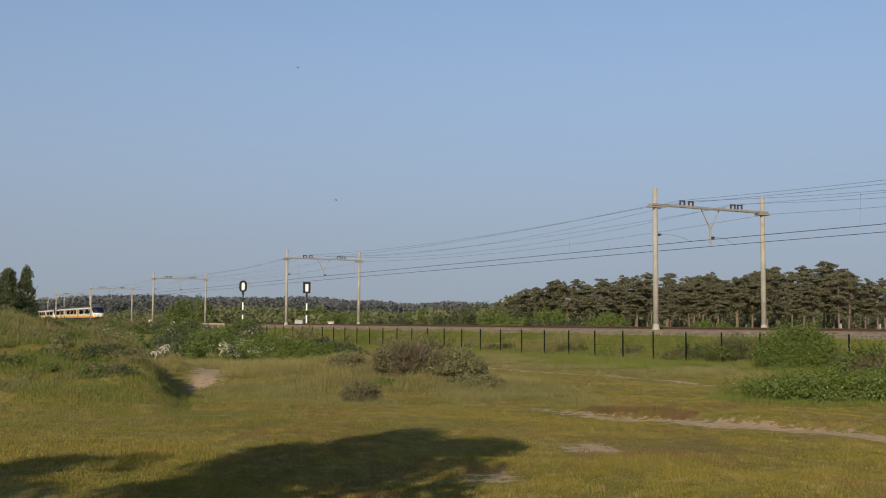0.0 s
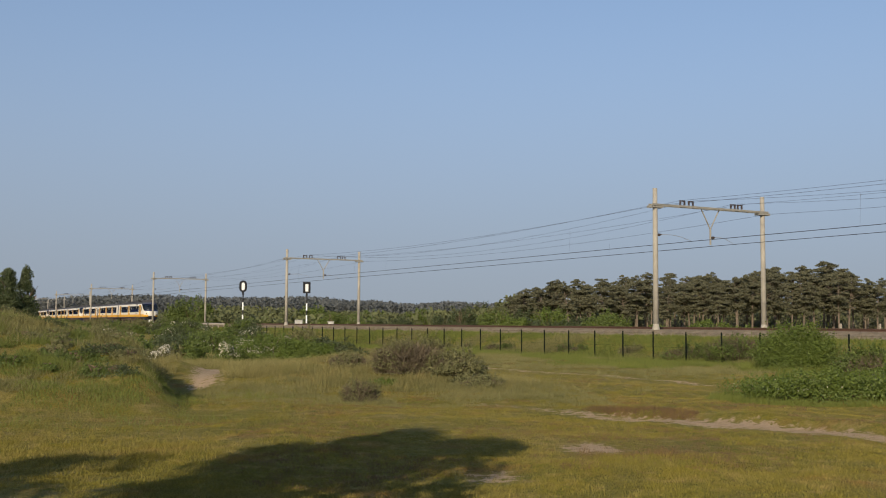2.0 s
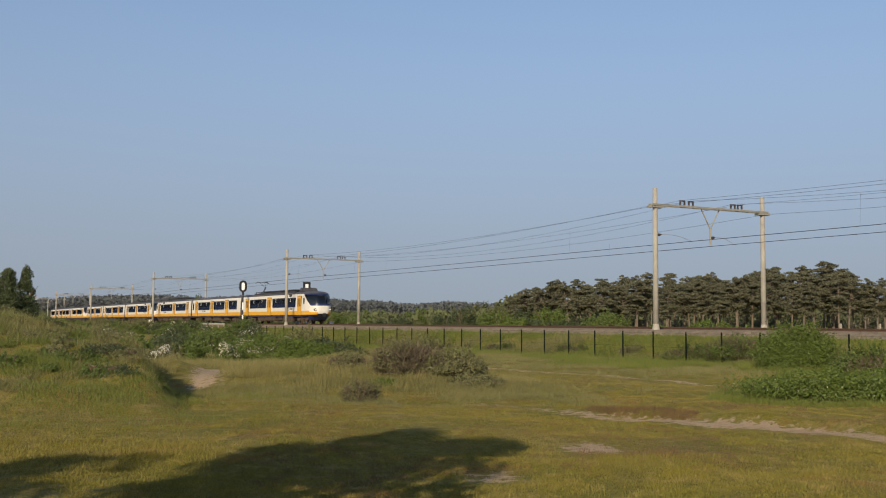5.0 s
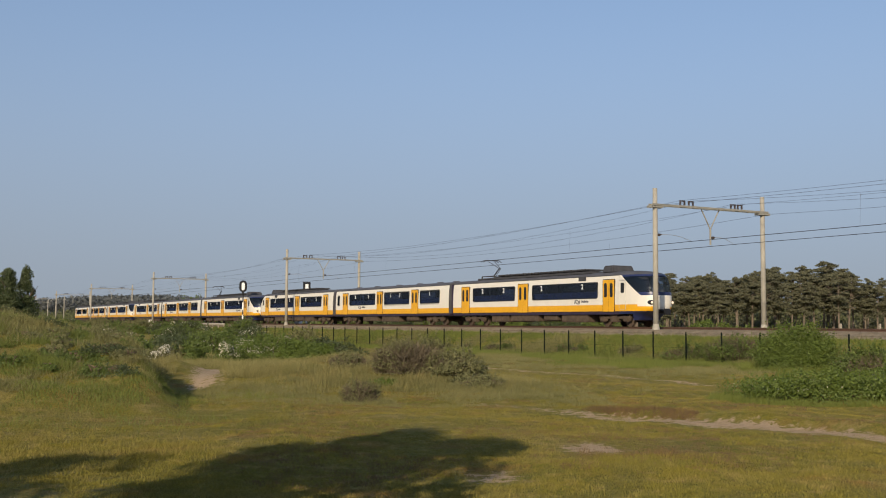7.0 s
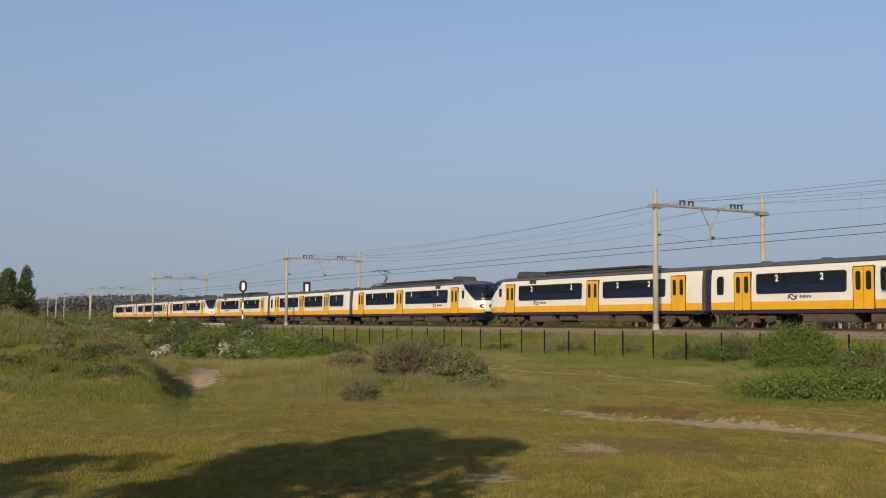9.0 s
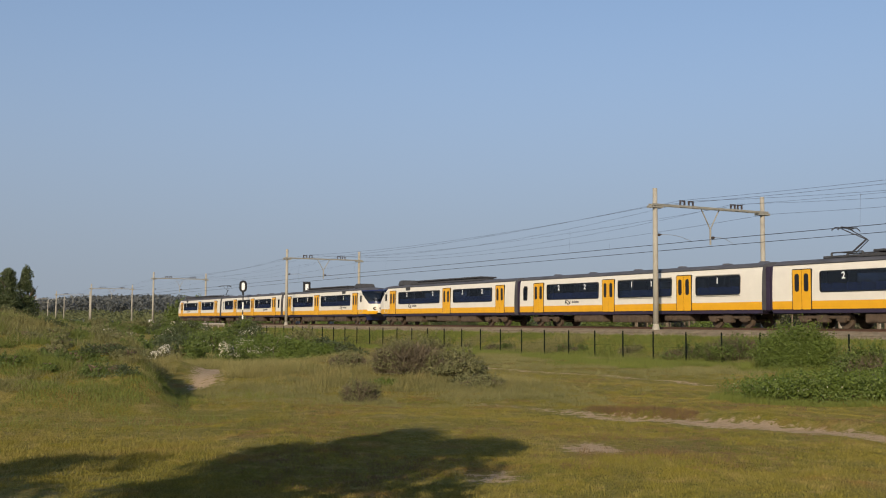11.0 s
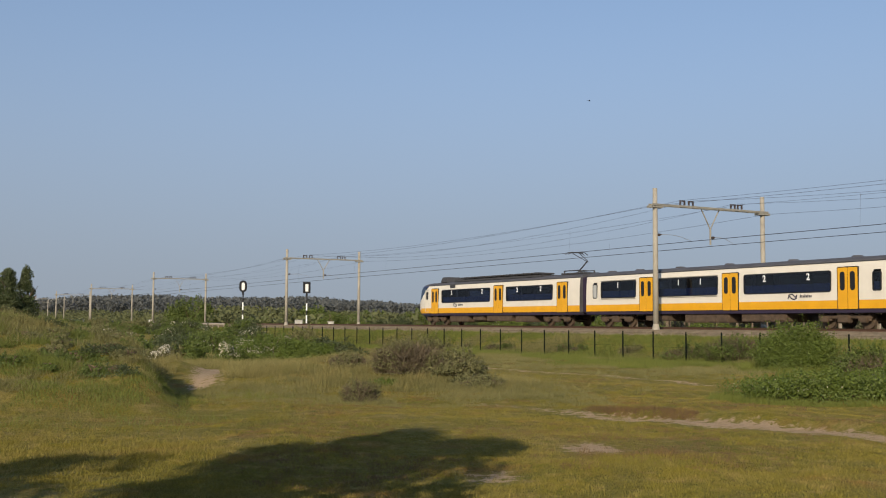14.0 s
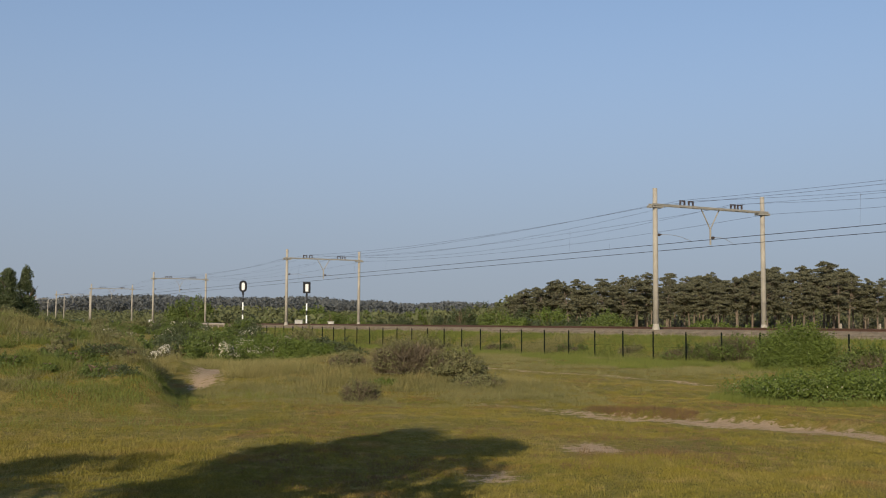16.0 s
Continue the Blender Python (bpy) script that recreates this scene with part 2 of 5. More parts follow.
def height(x, y):
    x, y = np.asarray(x, dtype=float), np.asarray(y, dtype=float)
    near = smooth01((70 - np.hypot(x, y)) / 40)
    z = near * (0.05 * waves(x, y, 0.8, 3) + 0.03 * waves(x, y, 2.3, 5))
    d = -6.4 - 0.34 * (y - 26.5) - x
    rise = 1.15 * smooth01(d / 1.15) + 0.62 * smooth01((d - 0.7) / 4.2)
    mound = smooth01((y - 19.5) / 10.0) * (1 - 0.7 * smooth01((y - 34) / 14))
    z = z + rise * mound * (1 + 0.08 * waves(x, y, 0.9, 8))
    z = z + mound * smooth01(d / 1.5) * (0.10 * waves(x, y, 2.1, 71) + 0.05 * waves(x, y, 4.6, 72))
    z = z - 0.18 * hill(x, y, -7.0, 30.0, 0.7, 3.2, 0.33)
    u = (x - 1.0) * 0.778 + (y - 26.0) * 0.629
    along = (x - 1.0) * 0.629 - (y - 26.0) * 0.778
    z = z + 0.13 * smooth01((u - 0.45) / 0.35) * (1 - smooth01((u - 0.7) / 3.5)) * smooth01((along - 1.5) / 3.0) * (1 + 0.4 * waves(x, y, 2.2, 73))
    z = z + 0.55 * hill(x, y, -3.6, 34.5, 4.2, 3.2, 0.2) * (1 + 0.2 * waves(x, y, 1.3, 9))
    z = z + 0.32 * hill(x, y, -0.4, 32.2, 2.2, 1.8)
    z = z + 0.45 * hill(x, y, -9.6, 39.0, 0.9, 1.8)
    off, s = track_off(x, y)
    up = smooth01((off + 7.2) / 6.0)
    down = 1 - 0.42 * smooth01((off - 11.5) / 4.0)
    z = z * (1 - up) + up * down * (RAIL_Z - 0.50)
    far = smooth01((np.hypot(x, y) - 250) / 500)
    return z * (1 - far) + far * 0.8


def ground_z(x, y):
    return float(height(x, y))


def seg_dist(x, y, pts):
    best = None
    for (ax, ay), (bx, by) in zip(pts, pts[1:]):
        dx, dy = bx - ax, by - ay
        t = np.clip(((x - ax) * dx + (y - ay) * dy) / (dx * dx + dy * dy), 0, 1)
        d = np.hypot(x - ax - t * dx, y - ay - t * dy)
        best = d if best is None else np.minimum(best, d)
    return best


PATH_A = [(1.0, 26.0), (2.5, 24.2), (3.75, 22.75), (5.57, 20.6), (7.0, 18.75), (7.5, 17.9), (10.4, 13.6)]
PATH_B = [(0.4, 49.0), (2.2, 46.6), (5.2, 41.0), (8.8, 34.9), (11.5, 31.0)]


SAND_SLOPE = [(-6.9, 31.5), (-7.8, 35.5), (-8.9, 42.0)]


def sand_mask(x, y):
    v = 0.74 * np.clip(1.25 - seg_dist(x, y, PATH_A) / (0.60 + 0.09 * waves(x, y, 1.1, 74)), 0, 1) * (0.50 + 0.50 * smooth01((x - 1.5) / 3.5))
    v = np.maximum(v, 0.50 * np.clip(1.2 - seg_dist(x, y, PATH_B) / 0.6, 0, 1))
    v = np.maximum(v, 0.90 * np.clip(1.25 - np.hypot((x - 2.30) / 0.58, (y - 16.6) / 0.95), 0, 1))
    v = np.maximum(v, 0.62 * np.clip(1.25 - np.hypot((x - 0.65) / 0.5, (y - 13.6) / 0.7), 0, 1))
    v = np.maximum(v, 0.70 * np.clip(1.25 - seg_dist(x, y, SAND_SLOPE) / 0.72, 0, 1))
    return v


def grown(inner0, inner1, step, reach):
    a = list(np.arange(inner0, inner1 + 1e-6, step))
    up, s = [inner1], step
    while up[-1] < reach:
        s *= 1.22
        up.append(up[-1] + s)
    dn, s = [inner0], step
    while dn[-1] > -reach:
        s *= 1.22
        dn.append(dn[-1] - s)
    return np.array(dn[:0:-1] + a + up[1:])


def build_ground():
    gx, gy = grown(-30, 28, 0.16, 4600), grown(6, 66, 0.16, 4600)
    X, Y = np.meshgrid(gx, gy)
    Z = height(X, Y)
    nx, ny = len(gx), len(gy)
    i = np.arange(nx * ny).reshape(ny, nx)
    f = np.stack([i[:-1, :-1], i[:-1, 1:], i[1:, 1:], i[1:, :-1]], -1).reshape(-1, 4)
    ob = raw("ground", np.stack([X, Y, Z], -1).reshape(-1, 3), f, M_GROUND)
    a = ob.data.attributes.new("sand", 'FLOAT', 'POINT')
    a.data.foreach_set("value", sand_mask(X, Y).ravel().astype(np.float32))
    ob.data.polygons.foreach_set("use_smooth", np.ones(len(f), dtype=bool))
    tagged(ob, "rolling dune grassland with worn sandy footpaths", "ground", kind="structure")


build_ground()


# ---- railway ----
STATIONS = [-13.5 - 66, -13.5, 51.95, 117.5, 185.6, 251.8, 318.5, 384.5, 451.0]


def strip(name, s0, s1, step, profile, material, parent=None):
    """A long body along the line with a section of (offset, height) points."""
    ss = np.arange(s0, s1 + 1e-6, step)
    v = [at(s, o, z) for s in ss for o, z in profile]
    k = len(profile)
    f = [(a * k + j, a * k + j + 1, (a + 1) * k + j + 1, (a + 1) * k + j) for a in range(len(ss) - 1) for j in range(k - 1)]
    return raw(name, [tuple(q) for q in v], f, material, parent)


def build_track():
    bed = strip("ballast_bed", -100, 620, 1.0, [(-1.3, -0.55), (-0.55, -0.20), (0.75, -0.17), (8.6, -0.17), (9.9, -0.20), (11.2, -0.75)], M_BALLAST)
    tagged(bed, "brown stone ballast bed of the double railway line", "ballast", kind="structure")
    r = np.random.RandomState(4)
    n = 26000
    s, o = r.uniform(20, 150, n), r.uniform(-1.35, 1.9, n)
    base = np.array([at(a, b, -0.18 - max(0, -0.55 - b) * 0.45) for a, b in zip(s, o)])
    t = np.array([[1, 0, -0.4], [-0.5, 0.87, -0.4], [-0.5, -0.87, -0.4], [0, 0, 0.9]])
    sc = r.uniform(0.025, 0.06, (n, 1, 1))
    v = base[:, None, :] + (t[None] + r.uniform(-0.3, 0.3, (n, 4, 3))) * sc
    f = (np.arange(n)[:, None, None] * 4 + np.array([[0, 1, 3], [1, 2, 3], [2, 0, 3]])[None]).reshape(-1, 3)
    tagged(raw("ballast_stones", v.reshape(-1, 3), f, M_BALLAST), "loose brown ballast stones on the bed's shoulder", "stones", kind="stuff")
    prof = [(-0.07, -0.17), (-0.07, -0.155), (-0.012, -0.13), (-0.012, -0.045), (-0.036, -0.035), (-0.036, 0.0), (0.036, 0.0), (0.036, -0.035), (0.012, -0.045), (0.012, -0.13), (0.07, -0.155), (0.07, -0.17)]
    for c in (TRACK_NEAR, TRACK_FAR):
        for e in (-0.75, 0.75):
            rail = strip("rail", -100, 600, 4.0, [(c + e + a, b) for a, b in prof], M_RAIL)
            tagged(rail, "rusty steel rail on the ballast bed", "rail", "rails", kind="structure")
    sl = empty("sleepers_row")
    me = None
    for k in range(150):
        s = 20 + k * 0.62
        if me is None:
            ob = part("sleeper", boxm(-1.25, 1.25, -0.13, 0.13, -0.19, -0.135, 0.015), M_SLEEPER, sl)
            me = ob.data
        else:
            ob = new("sleeper", me)
            ob.parent = sl
        p = at(s, TRACK_NEAR)
        ob.matrix_basis = pose(p.x, p.y, p.z, 0, 0, heading(s) + 90)
    tagged(sl, "concrete sleepers sunk in the ballast under the rails", "sleepers", kind="structure")


build_track()


def build_portal():
    """Catenary portal; its own x runs across the line from the nearer leg, y along it, z = 0 at the rail top."""
    g = empty("catenary_portal")
    H, HB = 8.6, 7.55
    for k, x in enumerate((0.0, LEG_GAP)):
        bm = bmesh.new()
        vs = rod(bm, (x, 0, -0.7), (x, 0, H), 0.18, 0.145, 12)
        leg = part("leg", bm, M_CONCRETE, g, "tapered pale concrete mast", True)
        bm = bmesh.new()
        rod(bm, (x, 0, -0.75), (x, 0, -0.14), 0.28, 0.28, 14)
        rod(bm, (x, 0, -0.14), (x, 0, 0.20), 0.24, 0.18, 14)
        part("footing", bm, M_CONCRETE, leg)
        bm = bmesh.new()
        for y in (-0.19, 0.19):
            box(bm, x - 0.42, x + 0.42, y - 0.03, y + 0.03, HB - 0.16, HB - 0.04)
        box(bm, x - 0.46, x - 0.40, -0.24, 0.24, HB - 0.17, HB - 0.03)
        box(bm, x + 0.40, x + 0.46, -0.24, 0.24, HB - 0.17, HB - 0.03)
        part("clamp", bm, M_GALV, leg, "galvanised steel clamp")
    bm = bmesh.new()
    for y in (-0.17, 0.17):
        box(bm, -0.35, LEG_GAP + 0.35, y - 0.04, y + 0.04, HB - 0.03, HB + 0.07)
        box(bm, -0.35, LEG_GAP + 0.35, y - 0.03, y + 0.03, HB + 0.07, HB + 0.09)
    for k in range(10):
        x = 0.4 + k * (LEG_GAP - 0.8) / 9
        box(bm, x - 0.03, x + 0.03, -0.17, 0.17, HB, HB + 0.06)
    part("beam", bm, M_GALV, g, "twin-channel galvanised cross beam")
    for x in (TRACK_NEAR - 0.55, TRACK_NEAR + 0.15, TRACK_FAR - 0.15, TRACK_FAR + 0.45):
        for dx in (-0.17, 0.17):
            bm = bmesh.new()
            for dz, r_ in ((0.10, 0.05), (0.17, 0.075), (0.22, 0.05), (0.27, 0.075), (0.32, 0.05)):
                rod(bm, (x + dx, 0, HB + dz - 0.02), (x + dx, 0, HB + dz + 0.03), r_, r_, 8)
            ins = part("insulator", bm, M_INSUL, g, "brown stacked porcelain insulator")
        bm = bmesh.new()
        box(bm, x - 0.24, x + 0.24, -0.05, 0.05, HB + 0.35, HB + 0.42, 0.015)
        part("saddle", bm, M_INSUL, ins)
    bm = bmesh.new()
    vx = TRACK_NEAR + 1.75
    rod(bm, (vx - 0.75, 0, HB - 0.03), (vx, 0, 6.25), 0.04)
    rod(bm, (vx + 0.75, 0, HB - 0.03), (vx, 0, 6.25), 0.04)
    rod(bm, (vx, 0, 6.3), (vx, 0, 5.25), 0.06)
    part("drop_bracket", bm, M_GALV, g, "V-shaped galvanised drop bracket")
    for x0, x1 in ((0.14, TRACK_NEAR + 0.2), (vx + 0.05, TRACK_FAR - 0.2)):
        bm = bmesh.new()
        rod(bm, (x0, 0, 5.72), (x0 + 0.32, 0, 5.74), 0.05)
        rod(bm, (x0 + 0.08, 0, 5.72), (x0 + 0.22, 0, 5.73), 0.085)
        arm = part("stay_insulator", bm, M_INSUL, g)
        bm = bmesh.new()
        a, b = Vector((x0 + 0.3, 0, 5.74)), Vector((x1, 0, 5.42))
        pts = [a.lerp(b, q / 6) + Vector((0, 0, 0.14 * math.sin(math.pi * q / 6))) for q in range(7)]
        for p, q in zip(pts, pts[1:]):
            rod(bm, p, q, 0.012, seg=5)
        part("steady_arm", bm, M_GALV, arm)
    return tagged(g, "concrete-legged catenary portal over the double track", "catenary portal", "portals along the line")


def portal_pose(s):
    p = at(s, 0)
    return pose(p.x, p.y, p.z, 0, 0, heading(s) + 90)


portal = build_portal()
portal.matrix_basis = portal_pose(STATIONS[0])
for s_ in STATIONS[1:]:
    copy_thing(portal, portal_pose(s_))


def wire(name, pts, r, label):
    cu = bpy.data.curves.new(name, 'CURVE')
    cu.dimensions, cu.bevel_depth, cu.bevel_resolution = '3D', r, 0
    sp = cu.splines.new('POLY')
    sp.points.add(len(pts) - 1)
    for p, q in zip(sp.points, pts):
        p.co = (*q, 1)
    cu.materials.append(M_WIRE)
    ob = new(name, cu)
    return tagged(ob, label, "overhead wire", "overhead wires")


def build_wires():
    for off, z, sag, r, nm, lab in (
            (TRACK_NEAR - 0.05, 5.40, 0.03, 0.012, "contact_wire", "dark copper contact wire over the track"),
            (TRACK_NEAR + 0.05, 5.40, 0.03, 0.012, "contact_wire", "dark copper contact wire over the track"),
            (TRACK_FAR - 0.05, 5.38, 0.03, 0.012, "contact_wire", "dark copper contact wire over the track"),
            (TRACK_FAR + 0.05, 5.38, 0.03, 0.012, "contact_wire", "dark copper contact wire over the track"),
            (TRACK_NEAR - 0.55, 7.98, 0.62, 0.008, "feeder_wire", "thin feeder wire sagging between portals"),
            (TRACK_NEAR + 0.15, 7.98, 1.25, 0.007, "messenger_wire", "thin messenger wire sagging between portals"),
            (TRACK_FAR - 0.15, 7.98, 1.25, 0.007, "messenger_wire", "thin messenger wire sagging between portals"),
            (TRACK_FAR + 0.45, 7.98, 0.62, 0.007, "feeder_wire", "thin feeder wire sagging between portals"),
            (-0.44, 7.48, 0.70, 0.008, "return_wire", "thin return wire clamped to the masts"),
            (LEG_GAP + 0.44, 7.48, 0.70, 0.008, "return_wire", "thin return wire clamped to the masts")):
        pts = []
        for a, b in zip(STATIONS, STATIONS[1:]):
            for k in range(12):
                t = k / 12
                pts.append(at(a + (b - a) * t, off, z - sag * 4 * t * (1 - t)))
        pts.append(at(STATIONS[-1], off, z))
        wire(nm, pts, r, lab)
    for off, top in ((TRACK_NEAR + 0.05, TRACK_NEAR + 0.15), (TRACK_FAR - 0.05, TRACK_FAR - 0.15)):
        for a, b in zip(STATIONS[1:6], STATIONS[2:7]):
            for k in (1, 4):
                t = k / 5.0
                zt = 7.98 - 1.25 * 4 * t * (1 - t)
                ob = part("dropper", rodm(at(a + (b - a) * t, off, 5.36), at(a + (b - a) * t, top, zt), 0.004, seg=4), M_WIRE)
                tagged(ob, "thin dropper wire between messenger and contact wire", "dropper wire", "droppers")


build_wires()


# ---- train ----
SIDE = [(0.86, 1.37), (1.04, 1.40), (1.26, 1.41), (1.48, 1.41), (1.72, 1.41), (1.96, 1.41), (2.25, 1.40), (2.6, 1.39), (3.0, 1.365), (3.15, 1.35), (3.3, 1.325), (3.45, 1.29)]
ROOF = [(3.45, 1.29), (3.55, 1.20), (3.63, 1.05), (3.70, 0.82), (3.74, 0.5), (3.76, 0.0)]
HALF_END, HALF_MID = 13.19, 12.97


def side_y(z):
    zs, ys = [a for a, _ in SIDE], [b for _, b in SIDE]
    return float(np.interp(z, zs, ys))


def grid_part(name, xs, levels, sides, keep, material, parent, label=""):
    """Skin panels between x steps and section levels, where keep(x, z) holds."""
    bm = bmesh.new()
    for sg in sides:
        rows = [[bm.verts.new((x, sg * y, z)) for x in xs] for z, y in levels]
        for a in range(len(levels) - 1):
            for b in range(len(xs) - 1):
                cx, cz = (xs[b] + xs[b + 1]) / 2, (levels[a][0] + levels[a + 1][0]) / 2
                if keep(cx, cz, sg):
                    q = [rows[a][b], rows[a][b + 1], rows[a + 1][b + 1], rows[a + 1][b]]
                    bm.faces.new(q if sg < 0 else q[::-1])
    bmesh.ops.delete(bm, geom=[v for v in bm.verts if not v.link_faces], context='VERTS')
    return part(name, bm, material, parent, label)


def rounded_rect(bm, x0, x1, z0, z1, y0, y1, r, hole=None):
    """A rounded plate across x and z, from y0 to y1."""
    pts = []
    for cx, cz, a0 in ((x1 - r, z1 - r, 0), (x0 + r, z1 - r, 90), (x0 + r, z0 + r, 180), (x1 - r, z0 + r, 270)):
        for k in range(4):
            a = radians(a0 + 30 * k)
            pts.append((cx + r * math.cos(a), cz + r * math.sin(a)))
    if hole:
        inner = []
        for x, z in pts:
            inner.append((min(max(x, x0 + hole), x1 - hole), min(max(z, z0 + hole), z1 - hole)))
        lo, li = [bm.verts.new((x, y0, z)) for x, z in pts], [bm.verts.new((x, y0, z)) for x, z in inner]
        uo, ui = [bm.verts.new((x, y1, z)) for x, z in pts], [bm.verts.new((x, y1, z)) for x, z in inner]
        k = len(pts)
        for a in range(k):
            b = (a + 1) % k
            bm.faces.new((uo[a], uo[b], ui[b], ui[a]))
            bm.faces.new((lo[a], lo[b], uo[b], uo[a]))
            bm.faces.new((li[b], li[a], ui[a], ui[b]))
        return
    lo = [bm.verts.new((x, y0, z)) for x, z in pts]
    hi = [bm.verts.new((x, y1, z)) for x, z in pts]
    bm.faces.new(lo)
    bm.faces.new(hi[::-1])
    for a in range(len(pts)):
        b = (a + 1) % len(pts)
        bm.faces.new((lo[a], hi[a], hi[b], lo[b]))


def digit_mesh(text, size):
    cu = bpy.data.curves.new("digit", 'FONT')
    cu.body, cu.size, cu.extrude, cu.align_x = text, size, 0.002, 'CENTER'
    cu.offset = 0.012
    ob = bpy.data.objects.new("digit", cu)
    scene.collection.objects.link(ob)
    bpy.context.view_layer.update()
    me = bpy.data.meshes.new_from_object(ob.evaluated_get(bpy.context.evaluated_depsgraph_get()))
    bpy.data.objects.remove(ob)
    me.materials.append(M_LETTER)
    return me


DIGITS = {"1": digit_mesh("1", 0.5), "2": digit_mesh("2", 0.5)}
SHARED = {}


def shared(key, make, parent, m, label=""):
    """A part on shared mesh data; make() builds the first."""
    if key not in SHARED:
        ob = make()
        SHARED[key] = ob.data
        ob.parent = parent
    else:
        ob = new(key.split("|")[0], SHARED[key])
        ob.parent = parent
    ob.matrix_basis = m
    if label:
        tagged(ob, label)
    return ob


def side_m(x, sg):
    """The pose of a fitting on a side wall: its own -y looks out."""
    return pose(x, 0, 0, 0, 0, 0 if sg < 0 else 180)


def add_window(car, x0, x1, sg, z0=1.96, z1=3.0, digits="", lining=False, frosted=False):
    w = x1 - x0
    xc = (x0 + x1) / 2
    y = -1.405

    def make():
        bm = bmesh.new()
        rounded_rect(bm, -w / 2 - 0.05, w / 2 + 0.05, z0 - 0.05, z1 + 0.05, y + 0.06, y - 0.022, 0.16 if w > 1 else 0.1, hole=0.06)
        return part("window_frame", bm, M_BLACK)
    fr = shared("window_frame|%.2f %.2f" % (w, z0), make, car, side_m(xc, sg))

    def make2():
        bm = bmesh.new()
        rounded_rect(bm, -w / 2 + 0.0, w / 2 - 0.0, z0, z1, y + 0.03, y - 0.008, 0.1)
        return part("pane", bm, M_FROST if frosted else M_PANE)
    shared("pane|%.2f %.2f %s" % (w, z0, frosted), make2, fr, Matrix(), "pale frosted glass" if frosted else "")
    if lining:
        def make3():
            bm = bmesh.new()
            for z in (z0 - 0.10, z1 + 0.09):
                box(bm, -w / 2 - 0.02, w / 2 + 0.02, y - 0.03, y + 0.05, z - 0.02, z + 0.02)
            return part("trim_strip", bm, M_GALV)
        shared("trim_strip|%.2f" % w, make3, fr, Matrix())
    if digits:
        spots = (0.0,) if w < 4.5 else (-0.23, 0.14) if digits == "1" else (-0.35, 0.285) if w > 7 else (-0.26, 0.25)
        for q in spots:
            ob = new("class_number", DIGITS[digits])
            ob.parent = fr
            ob.matrix_basis = pose(q * w * (1 if sg < 0 else -1), y - 0.016, z1 - 0.40, 90, 0, 0)


def add_door(car, x0, x1, sg):
    w, xc = (x1 - x0) * 0.925, (x0 + x1) / 2
    y = -1.40

    def frame_():
        bm = bmesh.new()
        rounded_rect(bm, -w / 2 - 0.06, w / 2 + 0.06, 1.0, 3.21, y + 0.10, y - 0.020, 0.09)
        return part("door", bm, M_BLACK)
    d = shared("door|%.2f" % w, frame_, car, side_m(xc, sg), "yellow double sliding door with a dark surround")
    for k, (a, b) in enumerate(((-w / 2, -0.02), (0.02, w / 2))):
        def leaf_():
            bm = bmesh.new()
            rounded_rect(bm, a, b, 1.02, 3.16, y - 0.015, y - 0.042, 0.05)
            return part("door_leaf", bm, M_YELLOW)
        shared("door_leaf|%.2f %d" % (w, k), leaf_, d, Matrix(), "yellow door leaf")

        def win_():
            bm = bmesh.new()
            c = (a + b) / 2
            rounded_rect(bm, c - 0.155, c + 0.155, 1.98, 2.95, y - 0.04, y - 0.050, 0.13)
            return part("door_window", bm, M_BLACK)
        shared("door_window|%.2f %d" % (w, k), win_, d, Matrix(), "narrow dark door window")


def add_logo(car, x, sg):
    def make():
        bm = bmesh.new()
        y = -1.418
        for z, s in ((1.79, 1), (1.63, -1)):
            pts = [(-0.30 * s, z - 0.02 * s), (-0.12 * s, z + 0.07 * s), (0.05 * s, z + 0.02 * s), (0.18 * s, z - 0.10 * s), (0.32 * s, z - 0.06 * s)]
            for p, q in zip(pts, pts[1:]):
                rod(bm, (p[0], y, p[1]), (q[0], y, q[1]), 0.035, seg=6)
        for p, q in (((-0.34, 1.60), (-0.18, 1.76)), ((0.34, 1.82), (0.18, 1.66))):
            rod(bm, (p[0], y, p[1]), (q[0], y, q[1]), 0.03, seg=6)
        for v in bm.verts:
            v.co.y = y + (v.co.y - y) * 0.2
        return part("emblem", bm, M_LOGO)
    shared("emblem|", make, car, side_m(x, sg), "plain black curled emblem")

    def bars():
        bm = bmesh.new()
        for k in range(8):
            h = (0.16, 0.12, 0.11, 0.17, 0.11, 0.15, 0.11, 0.11)[k]
            box(bm, 0.52 + k * 0.105, 0.59 + k * 0.105, -1.420, -1.405, 1.66, 1.66 + h)
        return part("lettering_bars", bm, M_LOGO)
    shared("lettering_bars|", bars, car, side_m(x, sg), "row of small dark bars")


def add_bogie(car, x):
    g = shared("bogie|frame", bogie_frame, car, pose(x, 0, 0), "dusty brown steel bogie")
    for dx in (-1.25, 1.25):
        shared("wheelset|", wheelset, g, pose(dx, 0, 0.46))
    return g


